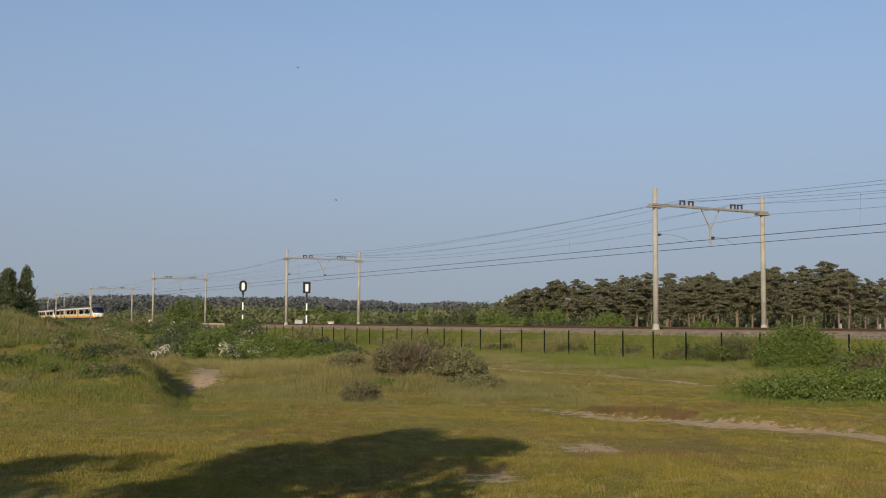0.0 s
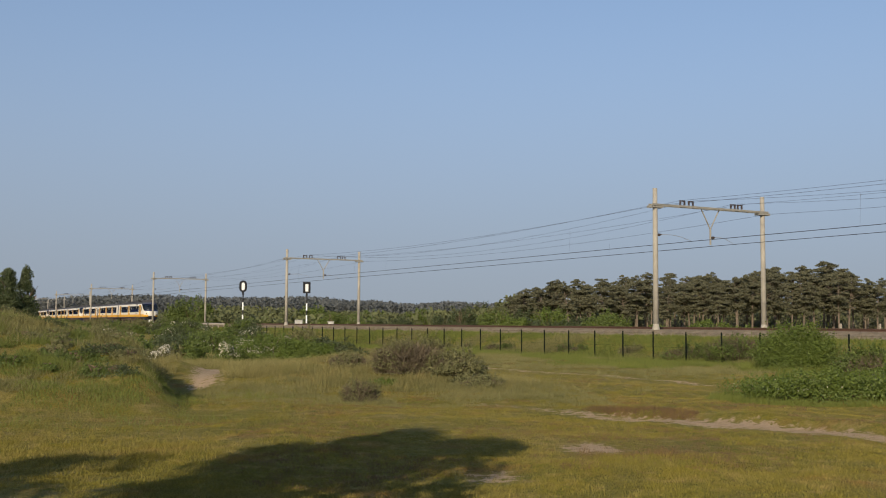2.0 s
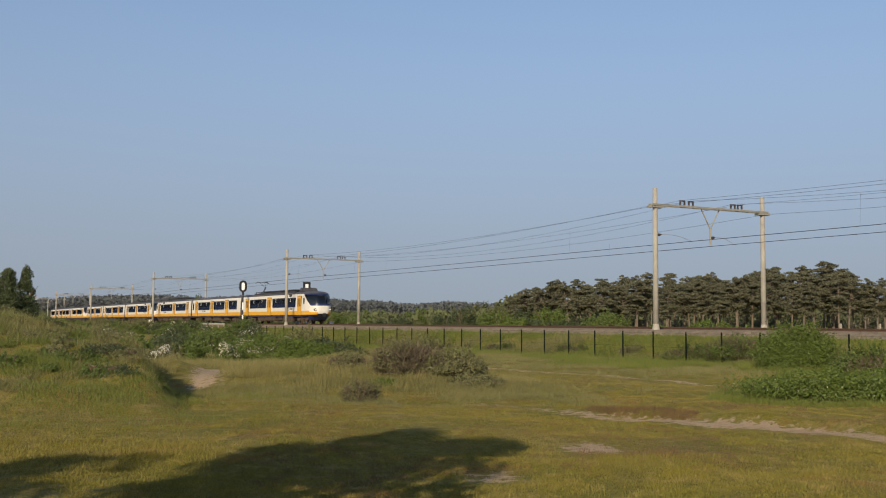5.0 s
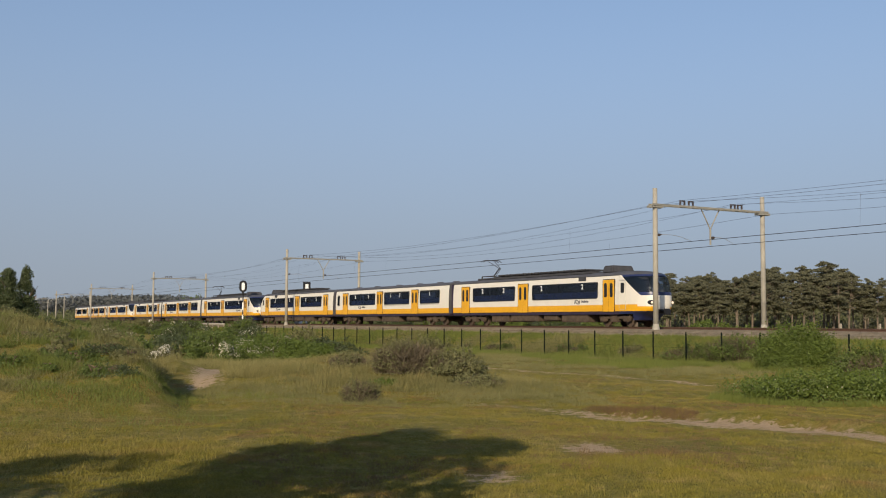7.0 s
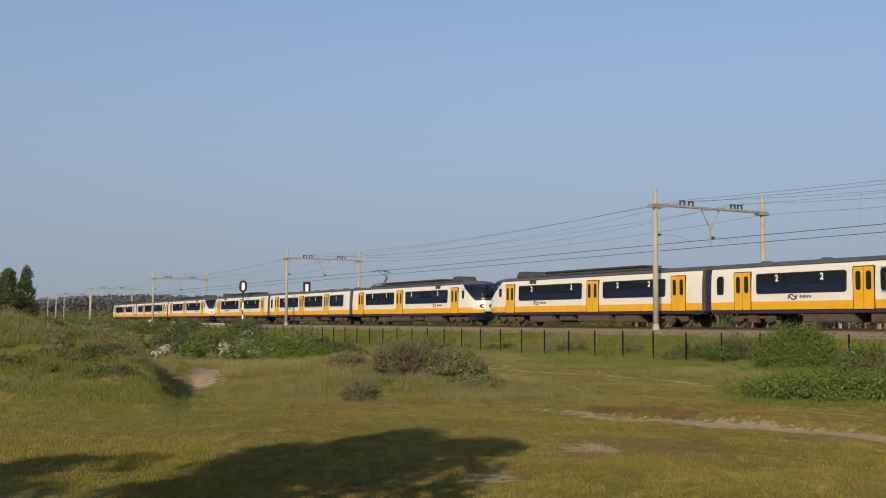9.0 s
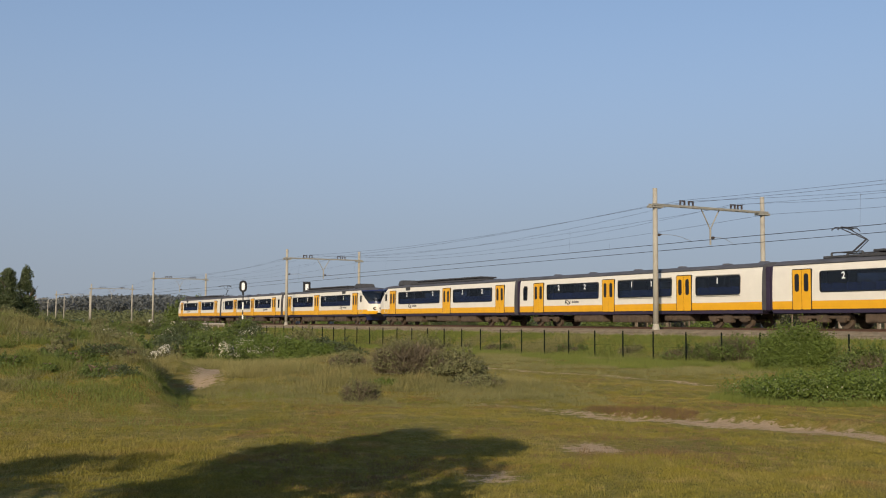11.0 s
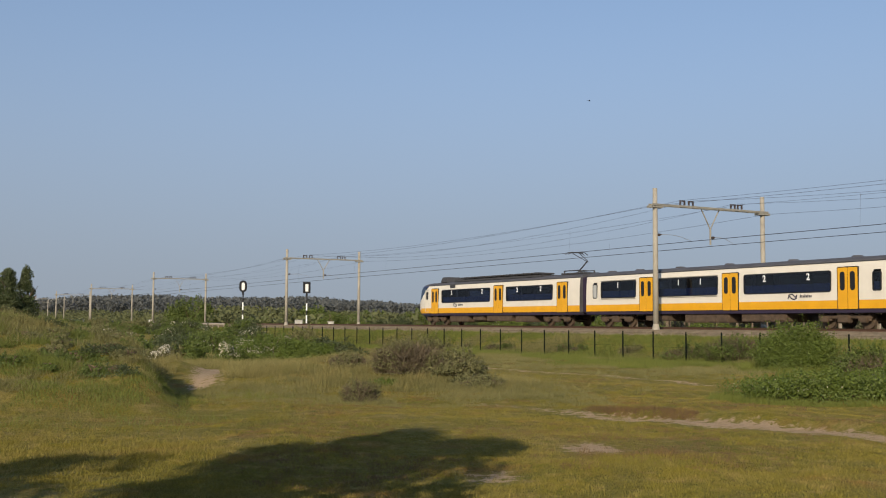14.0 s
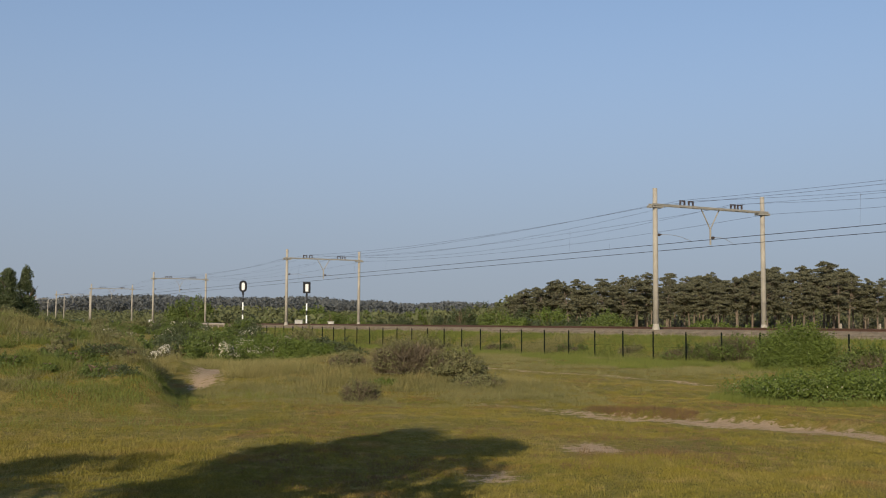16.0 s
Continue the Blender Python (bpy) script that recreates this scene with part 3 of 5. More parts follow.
def bogie_frame():
    bm = bmesh.new()
    for y in (-1.05, 1.05):
        box(bm, -1.7, 1.7, y - 0.09, y + 0.09, 0.52, 0.72, 0.03)
        for dx in (-1.25, 1.25):
            box(bm, dx - 0.22, dx + 0.22, y - 0.14, y + 0.14, 0.33, 0.62, 0.04)
            rod(bm, (dx - 0.32, y, 0.42), (dx - 0.32, y, 0.80), 0.085)
            rod(bm, (dx + 0.32, y, 0.42), (dx + 0.32, y, 0.80), 0.085)
        box(bm, -0.4, 0.4, y - 0.16, y + 0.16, 0.30, 0.80, 0.05)
        rod(bm, (-0.9, y, 0.5), (-0.4, y, 0.8), 0.05)
    box(bm, -0.35, 0.35, -1.0, 1.0, 0.5, 0.78, 0.03)
    return part("bogie", bm, M_BOGIE)


def wheelset():
    bm = bmesh.new()
    for y in (-0.75, 0.75):
        rod(bm, (0, y - 0.065, 0), (0, y + 0.065, 0), 0.46, 0.46, 24)
        rod(bm, (0, y - math.copysign(0.09, y), 0), (0, y - math.copysign(0.06, y), 0), 0.485, 0.485, 24)
    rod(bm, (0, -0.9, 0), (0, 0.9, 0), 0.08)
    return part("wheelset", bm, M_BOGIE)


def add_underfloor(car, boxes):
    for x0, x1, z0, yo in boxes:
        for sg in (-1, 1):
            bm = boxm(x0, x1, min(sg * 0.35, sg * yo), max(sg * 0.35, sg * yo), z0, 0.84, 0.04)
            for k in range(int((x1 - x0) / 0.9)):
                box(bm, x0 + 0.12 + k * 0.9, x0 + 0.78 + k * 0.9, sg * yo - 0.02, sg * yo + 0.02, z0 + 0.08, 0.76, 0.01)
            part("equipment_case", bm, M_BOGIE, car, "dusty underfloor equipment case")


def add_interior(car, x0, x1):
    bm = bmesh.new()
    box(bm, x0, x1, -1.30, 1.30, 1.02, 1.10)
    box(bm, x0, x1, -1.22, 1.22, 3.30, 3.36)
    part("interior_floor", bm, M_INSIDE, car)
    bm = bmesh.new()
    x = x0 + 1.0
    while x < x1 - 1.0:
        for y0, y1 in ((-1.25, -0.3), (0.3, 1.25)):
            box(bm, x - 0.06, x + 0.06, y0, y1, 1.5, 2.42, 0.04)
            box(bm, x, x + 0.42, y0, y1, 1.45, 1.58)
        x += 0.92
    part("seat_rows", bm, M_SEAT, car, "blue seat backs behind the windows")


def car_shell(car, xa, xb, holes, roof=True):
    """Side skins with real window openings, yellow foot band, sole bar and roof, from xa to xb."""
    cuts = sorted({xa, xb, *[v for h in holes for v in h[:2]]})
    xs = []
    for a, b in zip(cuts, cuts[1:]):
        k = max(1, int((b - a) / 2.0))
        xs += [a + (b - a) * q / k for q in range(k)]
    xs.append(xb)

    def solid(x, z, sg):
        return not any(h[0] < x < h[1] and 1.96 < z < 3.0 and sg in h[2:] + ((-1, 1) if len(h) == 2 else ()) for h in holes)
    white = [q for q in SIDE if q[0] >= 1.48]
    yellow = [q for q in SIDE if 1.04 <= q[0] <= 1.48]
    grid_part("side_panel", xs, white, (-1, 1), solid, M_WHITE, car, "cream painted side panel")
    grid_part("yellow_band", xs, yellow, (-1, 1), lambda x, z, sg: True, M_YELLOW, car, "yellow painted lower band")
    bm = bmesh.new()
    box(bm, xa, xb, -1.39, 1.39, 0.82, 1.035, 0.02)
    part("sole_bar", bm, M_SOLE, car, "dark purple-brown sole bar")
    grid_part("roof", [xa + (xb - xa) * k / 12 for k in range(13)], ROOF, (-1, 1), lambda x, z, sg: True, M_ROOF, car, "dull dark grey roof")
    bm = bmesh.new()
    for sg in (-1, 1):
        box(bm, xa, xb, sg * 1.305 - 0.02, sg * 1.305 + 0.02, 3.435, 3.475)
    part("gutter", bm, M_ROOFKIT, car)


def end_wall(car, x, sgn):
    bm = bmesh.new()
    prof = [(y, z) for z, y in SIDE] + [(y, z) for z, y in ROOF[1:]]
    vs = [bm.verts.new((x, y, z)) for y, z in prof] + [bm.verts.new((x, -y, z)) for y, z in prof[-2::-1]]
    bm.faces.new(vs if sgn > 0 else vs[::-1])
    part("end_wall", bm, M_ROOF, car)
    part("gangway_bellows", boxm(min(x, x + sgn * 0.42), max(x, x + sgn * 0.42), -1.15, 1.15, 0.95, 3.45, 0.06), M_SOLE, car, "dark dusty gangway bellows")


XF = [(0.35, 11.35), (0.8, 11.75), (0.95, 12.2), (1.04, 12.5), (1.2, 12.68), (1.5, 12.72), (1.95, 12.70), (2.15, 12.68), (2.6, 12.58), (3.1, 12.40), (3.35, 12.22), (3.5, 11.95), (3.62, 11.55), (3.70, 11.0), (3.76, 10.4)]


def nose(car, x0):
    zs = [0.45, 0.65, 0.86, 1.04, 1.16, 1.28, 1.38, 1.48, 1.6, 1.72, 1.84, 1.95, 2.05, 2.15, 2.25, 2.35, 2.45, 2.55, 2.65, 2.75, 2.85, 2.95, 3.05, 3.15, 3.25, 3.35, 3.45, 3.55, 3.63, 3.70, 3.74]
    K = 40
    sec = SIDE + ROOF[1:-1] + [(3.76, 0.0)]
    verts, cls = [], {}
    rows = []
    for z in zs:
        yw = float(np.interp(z, [a for a, _ in sec], [b for _, b in sec])) if z >= 0.86 else 1.25
        xf = float(np.interp(z, [a for a, _ in XF], [b for _, b in XF]))
        row = []
        for k in range(K + 1):
            phi = -math.pi / 2 + math.pi * k / K
            c, s = math.cos(phi), math.sin(phi)
            row.append((x0 + (xf - x0) * abs(c) ** 0.75, yw * math.copysign(abs(s) ** 0.62, s), z))
        rows.append(row)
    whole = bmesh.new()
    net = [[whole.verts.new(p) for p in row] for row in rows]
    for a in range(len(zs) - 1):
        for k in range(K):
            whole.faces.new((net[a][k], net[a][k + 1], net[a + 1][k + 1], net[a + 1][k]))
    for co, no in (((11.85, 0, 2.06), (0.74, 0, 1.0)), ((12, 0, 2.06), (0, 0, 1)), ((12, 0, 2.28), (0, 0, 1)), ((12, 0, 3.32), (0, 0, 1)), ((12, 0.62, 1.3), (0, 1, 0)), ((12, -0.62, 1.3), (0, 1, 0)), ((12, 0, 1.34), (0, 0, 1)), ((12, 0, 1.16), (0, 0, 1)), ((11.6, 0, 1.3), (1, 0, 0))):
        bmesh.ops.bisect_plane(whole, geom=whole.verts[:] + whole.edges[:] + whole.faces[:], plane_co=co, plane_no=no, dist=0.0005)
    for f in whole.faces:
        c = f.calc_center_median()
        cx, cy, cz = c.x, c.y, c.z
        diag = 2.06 + max(0, 11.85 - cx) * 0.74
        if cz < 0.86 and cx < 11.0:
            continue
        if cz < 1.04:
            name = "skirt"
        elif cz > 3.45 and cx < 11.9:
            name = "cab_roof"
        elif cz < (1.48 if cx < 11.6 else 1.34) and (abs(cy) > 0.62):
            name = "nose_band"
        elif cz < 1.16:
            name = "coupler_recess"
        elif cz < min(diag, 3.45 if cx < 10.3 else 3.32):
            name = "nose_panel"
        elif cz < 2.28 or cz > 3.32:
            name = "screen_surround"
        else:
            name = "windscreen"
        cls.setdefault(name, []).append([tuple(v.co) for v in f.verts])
    whole.free()
    mats = dict(skirt=M_BLUE, cab_roof=M_ROOF, nose_band=M_YELLOW, coupler_recess=M_BLACK, nose_panel=M_WHITE, screen_surround=M_BLUE, windscreen=M_SCREEN)
    labs = dict(skirt="dark blue front skirt", nose_band="yellow nose band", nose_panel="cream rounded nose", screen_surround="dark blue windscreen surround", windscreen="wraparound dark windscreen")
    for name, quads in cls.items():
        bm = bmesh.new()
        for q in quads:
            bm.faces.new([bm.verts.new(p) for p in q])
        bmesh.ops.remove_doubles(bm, verts=bm.verts, dist=0.001)
        part(name, bm, mats[name], car, labs.get(name, ""), True)
    part("cab_desk", boxm(x0 + 0.3, 12.0, -1.0, 1.0, 1.3, 2.12, 0.05), M_INSIDE, car)
    part("cab_bulkhead", boxm(x0 - 0.1, x0 - 0.02, -1.25, 1.25, 1.1, 3.35), M_INSIDE, car)
    for y in (-0.86, 0.86):
        bm = bmesh.new()
        rod(bm, (12.1, y, 1.60), (12.56, y, 1.60), 0.16, 0.15, 14)
        hl = part("headlight", bm, M_BLACK, car, "round headlight in a black surround")
        bm = bmesh.new()
        rod(bm, (12.56, y, 1.60), (12.59, y, 1.60), 0.09, 0.08, 12)
        part("lens", bm, M_LAMP, hl)
    bm = bmesh.new()
    rod(bm, (12.3, 0, 1.0), (13.1, 0, 1.0), 0.12, 0.12, 10)
    box(bm, 12.9, 13.16, -0.22, 0.22, 0.8, 1.2, 0.04)
    part("coupler", bm, M_BLACK, car, "black automatic coupler")
    for y in (-0.5, 0.5):
        bm = bmesh.new()
        rod(bm, (12.55, y, 2.2), (12.3, y * 0.5, 2.95), 0.015, seg=5)
        part("wiper", bm, M_BLACK, car)
    for y in (-1, 1):
        bm = bmesh.new()
        rounded_rect(bm, -0.36, 0.36, 1.15, 3.12, -1.40, -1.418, 0.1, hole=0.03)
        d = part("cab_door", bm, M_CABINET, car, "cream cab door with a small window")
        d.matrix_basis = side_m(10.2, y)
        bm = bmesh.new()
        rounded_rect(bm, -0.17, 0.17, 2.25, 2.92, -1.37, -1.42, 0.08)
        part("cab_window", bm, M_BLACK, d)


def end_car(pantograph):
    car = empty("train_car")
    X = lambda e: e - HALF_END
    wins = [(X(3.72), X(10.06)), (X(12.59), X(20.64))]
    car_shell(car, X(0.33), X(23.0), wins)
    end_wall(car, X(0.33), -1)
    nose(car, X(23.0))
    add_interior(car, X(0.6), X(22.7))
    for sg in (-1, 1):
        for w in wins:
            add_window(car, w[0], w[1], sg, digits="2")
        for a, b in ((1.78, 3.13), (10.56, 11.99), (21.27, 22.58)):
            add_door(car, X(a), X(b), sg)
        add_logo(car, X(18.3), sg)
        part("gutter_box", boxm(X(18.4), X(19.25), sg * 1.34 - 0.04, sg * 1.34 + 0.04, 3.16, 3.44, 0.02), M_ROOFKIT, car)
    for e in (3.6, 22.6 - 0.4):
        add_bogie(car, X(e))
    add_underfloor(car, [(X(6.4), X(9.0), 0.3, 1.25), (X(9.4), X(13.2), 0.35, 1.3), (X(13.8), X(15.6), 0.42, 1.2), (X(16.2), X(19.4), 0.3, 1.28)])
    bm = bmesh.new()
    box(bm, X(20.55), X(21.80), -0.95, 0.95, 3.66, 4.18, 0.08)
    for v in bm.verts:
        if v.co.z > 4.0:
            v.co.x = X(21.18) + (v.co.x - X(21.18)) * 0.84
            v.co.y *= 0.9
    part("roof_unit", bm, M_ROOFKIT, car, "dark boxy roof cooling unit")
    bm = bmesh.new()
    box(bm, X(5.8), X(19.3), -0.95, 0.95, 3.66, 3.86, 0.05)
    part("resistor_base", bm, M_ROOFKIT, car)
    def grid_():
        bm = bmesh.new()
        box(bm, 0, 0.7, -0.8, 0.8, 3.94, 4.06, 0.03)
        box(bm, 0.3, 0.35, -0.7, 0.7, 3.86, 3.95)
        return part("resistor_grid", bm, M_ROOFKIT)
    for k in range(14):
        shared("resistor_grid|", grid_, car, pose(X(6.6) + k * 0.86, 0, 0), "flat dark roof resistor grid")
    if pantograph:
        add_pantograph(car, X(4.7 if pantograph < 0 else 2.2), pantograph)
    return tagged(car, "cream and yellow electric train driving car with dark windows", "train car", "cars of the train")


def add_pantograph(car, x, f):
    """f: 1 or -1, the way that its elbow points away from."""
    g = part("pantograph", boxm(x - 1.4, x + 1.4, -0.75, 0.75, 3.72, 3.86, 0.04), M_ROOFKIT, car, "raised dark single-arm pantograph")
    bm = bmesh.new()
    for y in (-0.6, 0.6):
        for dx in (-0.9, 1.1):
            rod(bm, (x + dx, y, 3.84), (x + dx, y, 4.02), 0.06)
    rod(bm, (x - 0.9, -0.6, 4.02), (x + 1.1, -0.6, 4.02), 0.035)
    rod(bm, (x - 0.9, 0.6, 4.02), (x + 1.1, 0.6, 4.02), 0.035)
    rod(bm, (x - 0.3, -0.6, 4.02), (x - 0.3, 0.6, 4.02), 0.035)
    part("base_frame", bm, M_ROOFKIT, g)
    bm = bmesh.new()
    rod(bm, (x + f * 0.1, 0, 4.02), (x - f * 0.85, 0, 4.66), 0.05)
    rod(bm, (x - f * 0.1, 0.1, 4.02), (x - f * 0.95, 0.05, 4.62), 0.025)
    part("lower_arm", bm, M_ROOFKIT, g)
    bm = bmesh.new()
    for y in (-0.32, 0.32):
        rod(bm, (x - f * 0.88, y * 0.2, 4.66), (x + f * 0.45, y, 5.28), 0.028)
    part("upper_arm", bm, M_ROOFKIT, g)
    bm = bmesh.new()
    for dx in (f * 0.25, f * 0.65):
        pts = [(x + dx, y, z) for y, z in ((-0.85, 5.2), (-0.6, 5.36), (0.6, 5.36), (0.85, 5.2))]
        for p, q in zip(pts, pts[1:]):
            rod(bm, p, q, 0.03, seg=6)
    rod(bm, (x + f * 0.25, -0.4, 5.32), (x + f * 0.65, -0.4, 5.32), 0.025)
    rod(bm, (x + f * 0.25, 0.4, 5.32), (x + f * 0.65, 0.4, 5.32), 0.025)
    part("collector_head", bm, M_ROOFKIT, g)


def mid_car():
    car = empty("train_car")
    X = lambda m: HALF_MID - m
    wins = [(X(5.82), X(2.16)), (X(13.4), X(8.08)), (X(21.8), X(15.6))]
    small = [(X(1.66), X(1.26), 1), (X(24.95), X(24.5))]
    car_shell(car, X(25.5), X(0.44), wins + small)
    end_wall(car, X(25.5), -1)
    end_wall(car, X(0.44), 1)
    add_interior(car, X(25.2), X(0.7))
    for sg in (-1, 1):
        add_window(car, *wins[0], sg, digits="1", lining=True)
        add_window(car, *wins[1], sg, digits="1", lining=True)
        add_window(car, *wins[2], sg, digits="2")
        if sg > 0:
            add_window(car, X(1.66), X(1.26), sg, z0=1.97, z1=2.85, frosted=True)
        add_window(car, *small[1], sg, z0=1.97, z1=2.85)
        for a, b in ((6.22, 7.6), (13.8, 15.15), (22.25, 23.6)):
            add_door(car, X(b), X(a), sg)
        add_logo(car, X(19.2), sg)
    for m in (3.4, 22.4):
        add_bogie(car, X(m))
    add_underfloor(car, [(X(9.0), X(6.6), 0.4, 1.2), (X(14.2), X(10.4), 0.3, 1.28), (X(18.6), X(15.2), 0.34, 1.28)])
    for m in (1.6, 4.6, 8.6, 13.0, 18.0, 22.4):
        bm = bmesh.new()
        rod(bm, (X(m), 0, 3.70), (X(m), 0, 3.85), 0.42, 0.26, 14)
        part("roof_vent", bm, M_ROOF, car, "low round roof vent")
    return tagged(car, "cream and yellow electric train middle car with dark windows", "train car", "cars of the train")


CAR_A, CAR_T, CAR_B, CAR_M = end_car(-1), end_car(1), end_car(0), mid_car()
TRAIN = []   # car, distance of its middle behind the train's front, turned round
for u in range(3):
    order = [(CAR_A, HALF_END, False), (CAR_M, 26.39 + HALF_MID, False), (CAR_B, 78.72 - HALF_END, True)]
    if u == 2:
        order = [(CAR_B, HALF_END, False), (CAR_M, 26.39 + HALF_MID, True), (CAR_T, 78.72 - HALF_END, True)]
    for car_, back, turned in order:
        TRAIN.append((car_ if u == 0 or car_ is CAR_T else copy_thing(car_, Matrix()), u * 78.72 + back, turned))

FRONT_AT_0, SPEED = 256.976, 28.918
DRIFT = {0.0: -0.2, 0.5: -0.25, 1.0: -0.4, 1.5: -0.4, 2.0: -0.7, 2.5: -0.5, 3.0: -1.0, 3.5: -0.7, 4.0: -0.8, 6.5: 0.6, 7.0: -0.6, 7.5: 0.0, 8.0: -0.6, 8.5: 0.1, 9.0: -0.1, 11.5: -0.1, 12.0: -0.45, 12.5: 0.1, 13.0: -0.5, 13.5: 0.05, 14.0: -0.5, 14.5: 0.3, 15.0: -0.3, 15.5: 0.3}   # small unevenness of the run, metres


def car_pose(mid_station, turned):
    a, b = at(mid_station - 9.2, TRACK_NEAR), at(mid_station + 9.2, TRACK_NEAR)
    c = (a + b) / 2
    return pose(c.x, c.y, c.z, 0, 0, math.degrees(math.atan2(a.y - b.y, a.x - b.x)) + (180 if turned else 0))


def bird_pose(x, y, z, rz):
    return pose(x, y, z, 0, 12, rz)


def motions():
    walk(BIRD_A, [(0.0, bird_pose(-11, 80, 21, 10)), (0.5, bird_pose(-7.5, 80, 20, 10)), (1.2, bird_pose(0, 80, 32, 30)), (6.0, bird_pose(-70, 80, 50, 0)), (12.1, bird_pose(-18, 80, 5.0, 10)), (12.5, bird_pose(-4.53, 80, 10.9, 20)), (12.8, bird_pose(4.0, 80, 14.2, 0)), (13.1, bird_pose(7.5, 80, 13.0, -10)), (14.0, bird_pose(10.9, 80, 18.6, 25)), (14.6, bird_pose(22, 80, 32, 20)), (16.0, bird_pose(60, 80, 60, 20))])
    walk(BIRD_B, [(0.0, bird_pose(-60, 80, 40, -30)), (12.0, bird_pose(-9, 80, 26, -40)), (12.5, bird_pose(-3.4, 80, 8.7, -60)), (12.8, bird_pose(-2.6, 80, 6.5, -40)), (13.2, bird_pose(1.5, 80, 3.2, -20)), (16.0, bird_pose(70, 90, 3.0, -20))])
    walk(BIRD_C, [(0.0, bird_pose(-8, 80, 11, 0)), (0.5, bird_pose(-4.0, 80, 9.9, 0)), (1.2, bird_pose(6, 80, 32, 20)), (7.6, bird_pose(46, 80, 30, 170)), (8.0, bird_pose(21.5, 80, 13.9, 160)), (8.4, bird_pose(6, 80, 42, 150)), (16.0, bird_pose(-60, 80, 70, 150))])
    for car_, back, turned in TRAIN:
        walk(car_, [(k * 0.5, car_pose(FRONT_AT_0 - SPEED * k * 0.5 + back + DRIFT.get(k * 0.5, 0.0), turned)) for k in range(33)])


# ---- lineside ----
def build_signal(s, off, rounded):
    g = empty("railway_signal")
    bm = bmesh.new()
    rod(bm, (0, 0, -0.6), (0, 0, 4.2), 0.075, 0.075, 10)
    pole = part("pole", bm, M_SIGBLACK, g, "black signal pole with white bands")
    for z0, z1 in ((0.05, 1.1), (1.75, 2.7)):
        part("white_band", rodm((0, 0, z0), (0, 0, z1), 0.10, 0.10, seg=10), M_SIGWHITE, pole)
    bm = bmesh.new()
    rounded_rect(bm, -0.50, 0.50, 4.05, 5.55, 0.05, 0.10, 0.46 if rounded else 0.06)
    board = part("board", bm, M_SIGBLACK, g, "black signal board with a white panel")
    bm = bmesh.new()
    rounded_rect(bm, -0.20, 0.20, 4.28, 5.28, 0.0, 0.05, 0.19 if rounded else 0.03)
    part("white_panel", bm, M_SIGWHITE, board)
    bm = bmesh.new()
    box(bm, -0.20, 0.20, 0.08, 0.42, 4.25, 5.3, 0.04)
    rod(bm, (0, -0.02, 3.75), (0, 0.2, 4.1), 0.16, 0.12)
    part("lamp_housing", bm, M_SIGBLACK, g)
    p = at(s, off)
    g.matrix_basis = pose(p.x, p.y, p.z, 0, 0, 20)
    return tagged(g, "black railway signal on a banded black and white pole", "signal", "signals beside the track")


build_signal(134.9, 0.3, True)
build_signal(134.6, 9.0, False)


def lineside_box(s, off, w, h, label):
    p = at(s, off, -0.75)
    g = empty("lineside_cabinet", pose(p.x, p.y, p.z, 0, 0, heading(s)))
    body = part("body", boxm(-w / 2, w / 2, -0.25, 0.25, 0, 0.75 + h - 0.08, 0.02), M_CABINET, g)
    part("lid", boxm(-w / 2 - 0.05, w / 2 + 0.05, -0.31, 0.31, 0.75 + h - 0.08, 0.75 + h, 0.02), M_CABINET, body)
    tagged(g, label, "cabinet", "lineside cabinets")


lineside_box(134.9, 8.0, 1.6, 0.5, "pale painted lineside cabinet beside the ballast")
lineside_box(115.4, 4.7, 0.6, 0.3, "small white lineside box beside the rails")
lineside_box(186.0, -0.4, 0.6, 0.5, "small white lineside box beside the rails")


def build_bridge():
    """The low wooden railing at the far shrubs."""
    a, b = at(150, -2.4, -0.12), at(134, -2.4, -0.12)
    g = empty("wooden_railing")
    for k in range(7):
        p = a.lerp(b, k / 6)
        z = ground_z(p.x, p.y)
        part("post", boxm(p.x - 0.07, p.x + 0.07, p.y - 0.07, p.y + 0.07, z - 0.1, p.z), M_WOODPOST, g)
    bm = bmesh.new()
    rod(bm, a, b, 0.15, 0.15, 6)
    part("top_rail", bm, M_WOODPOST, g)
    tagged(g, "weathered pale wooden railing among the shrubs", "railing")


build_bridge()


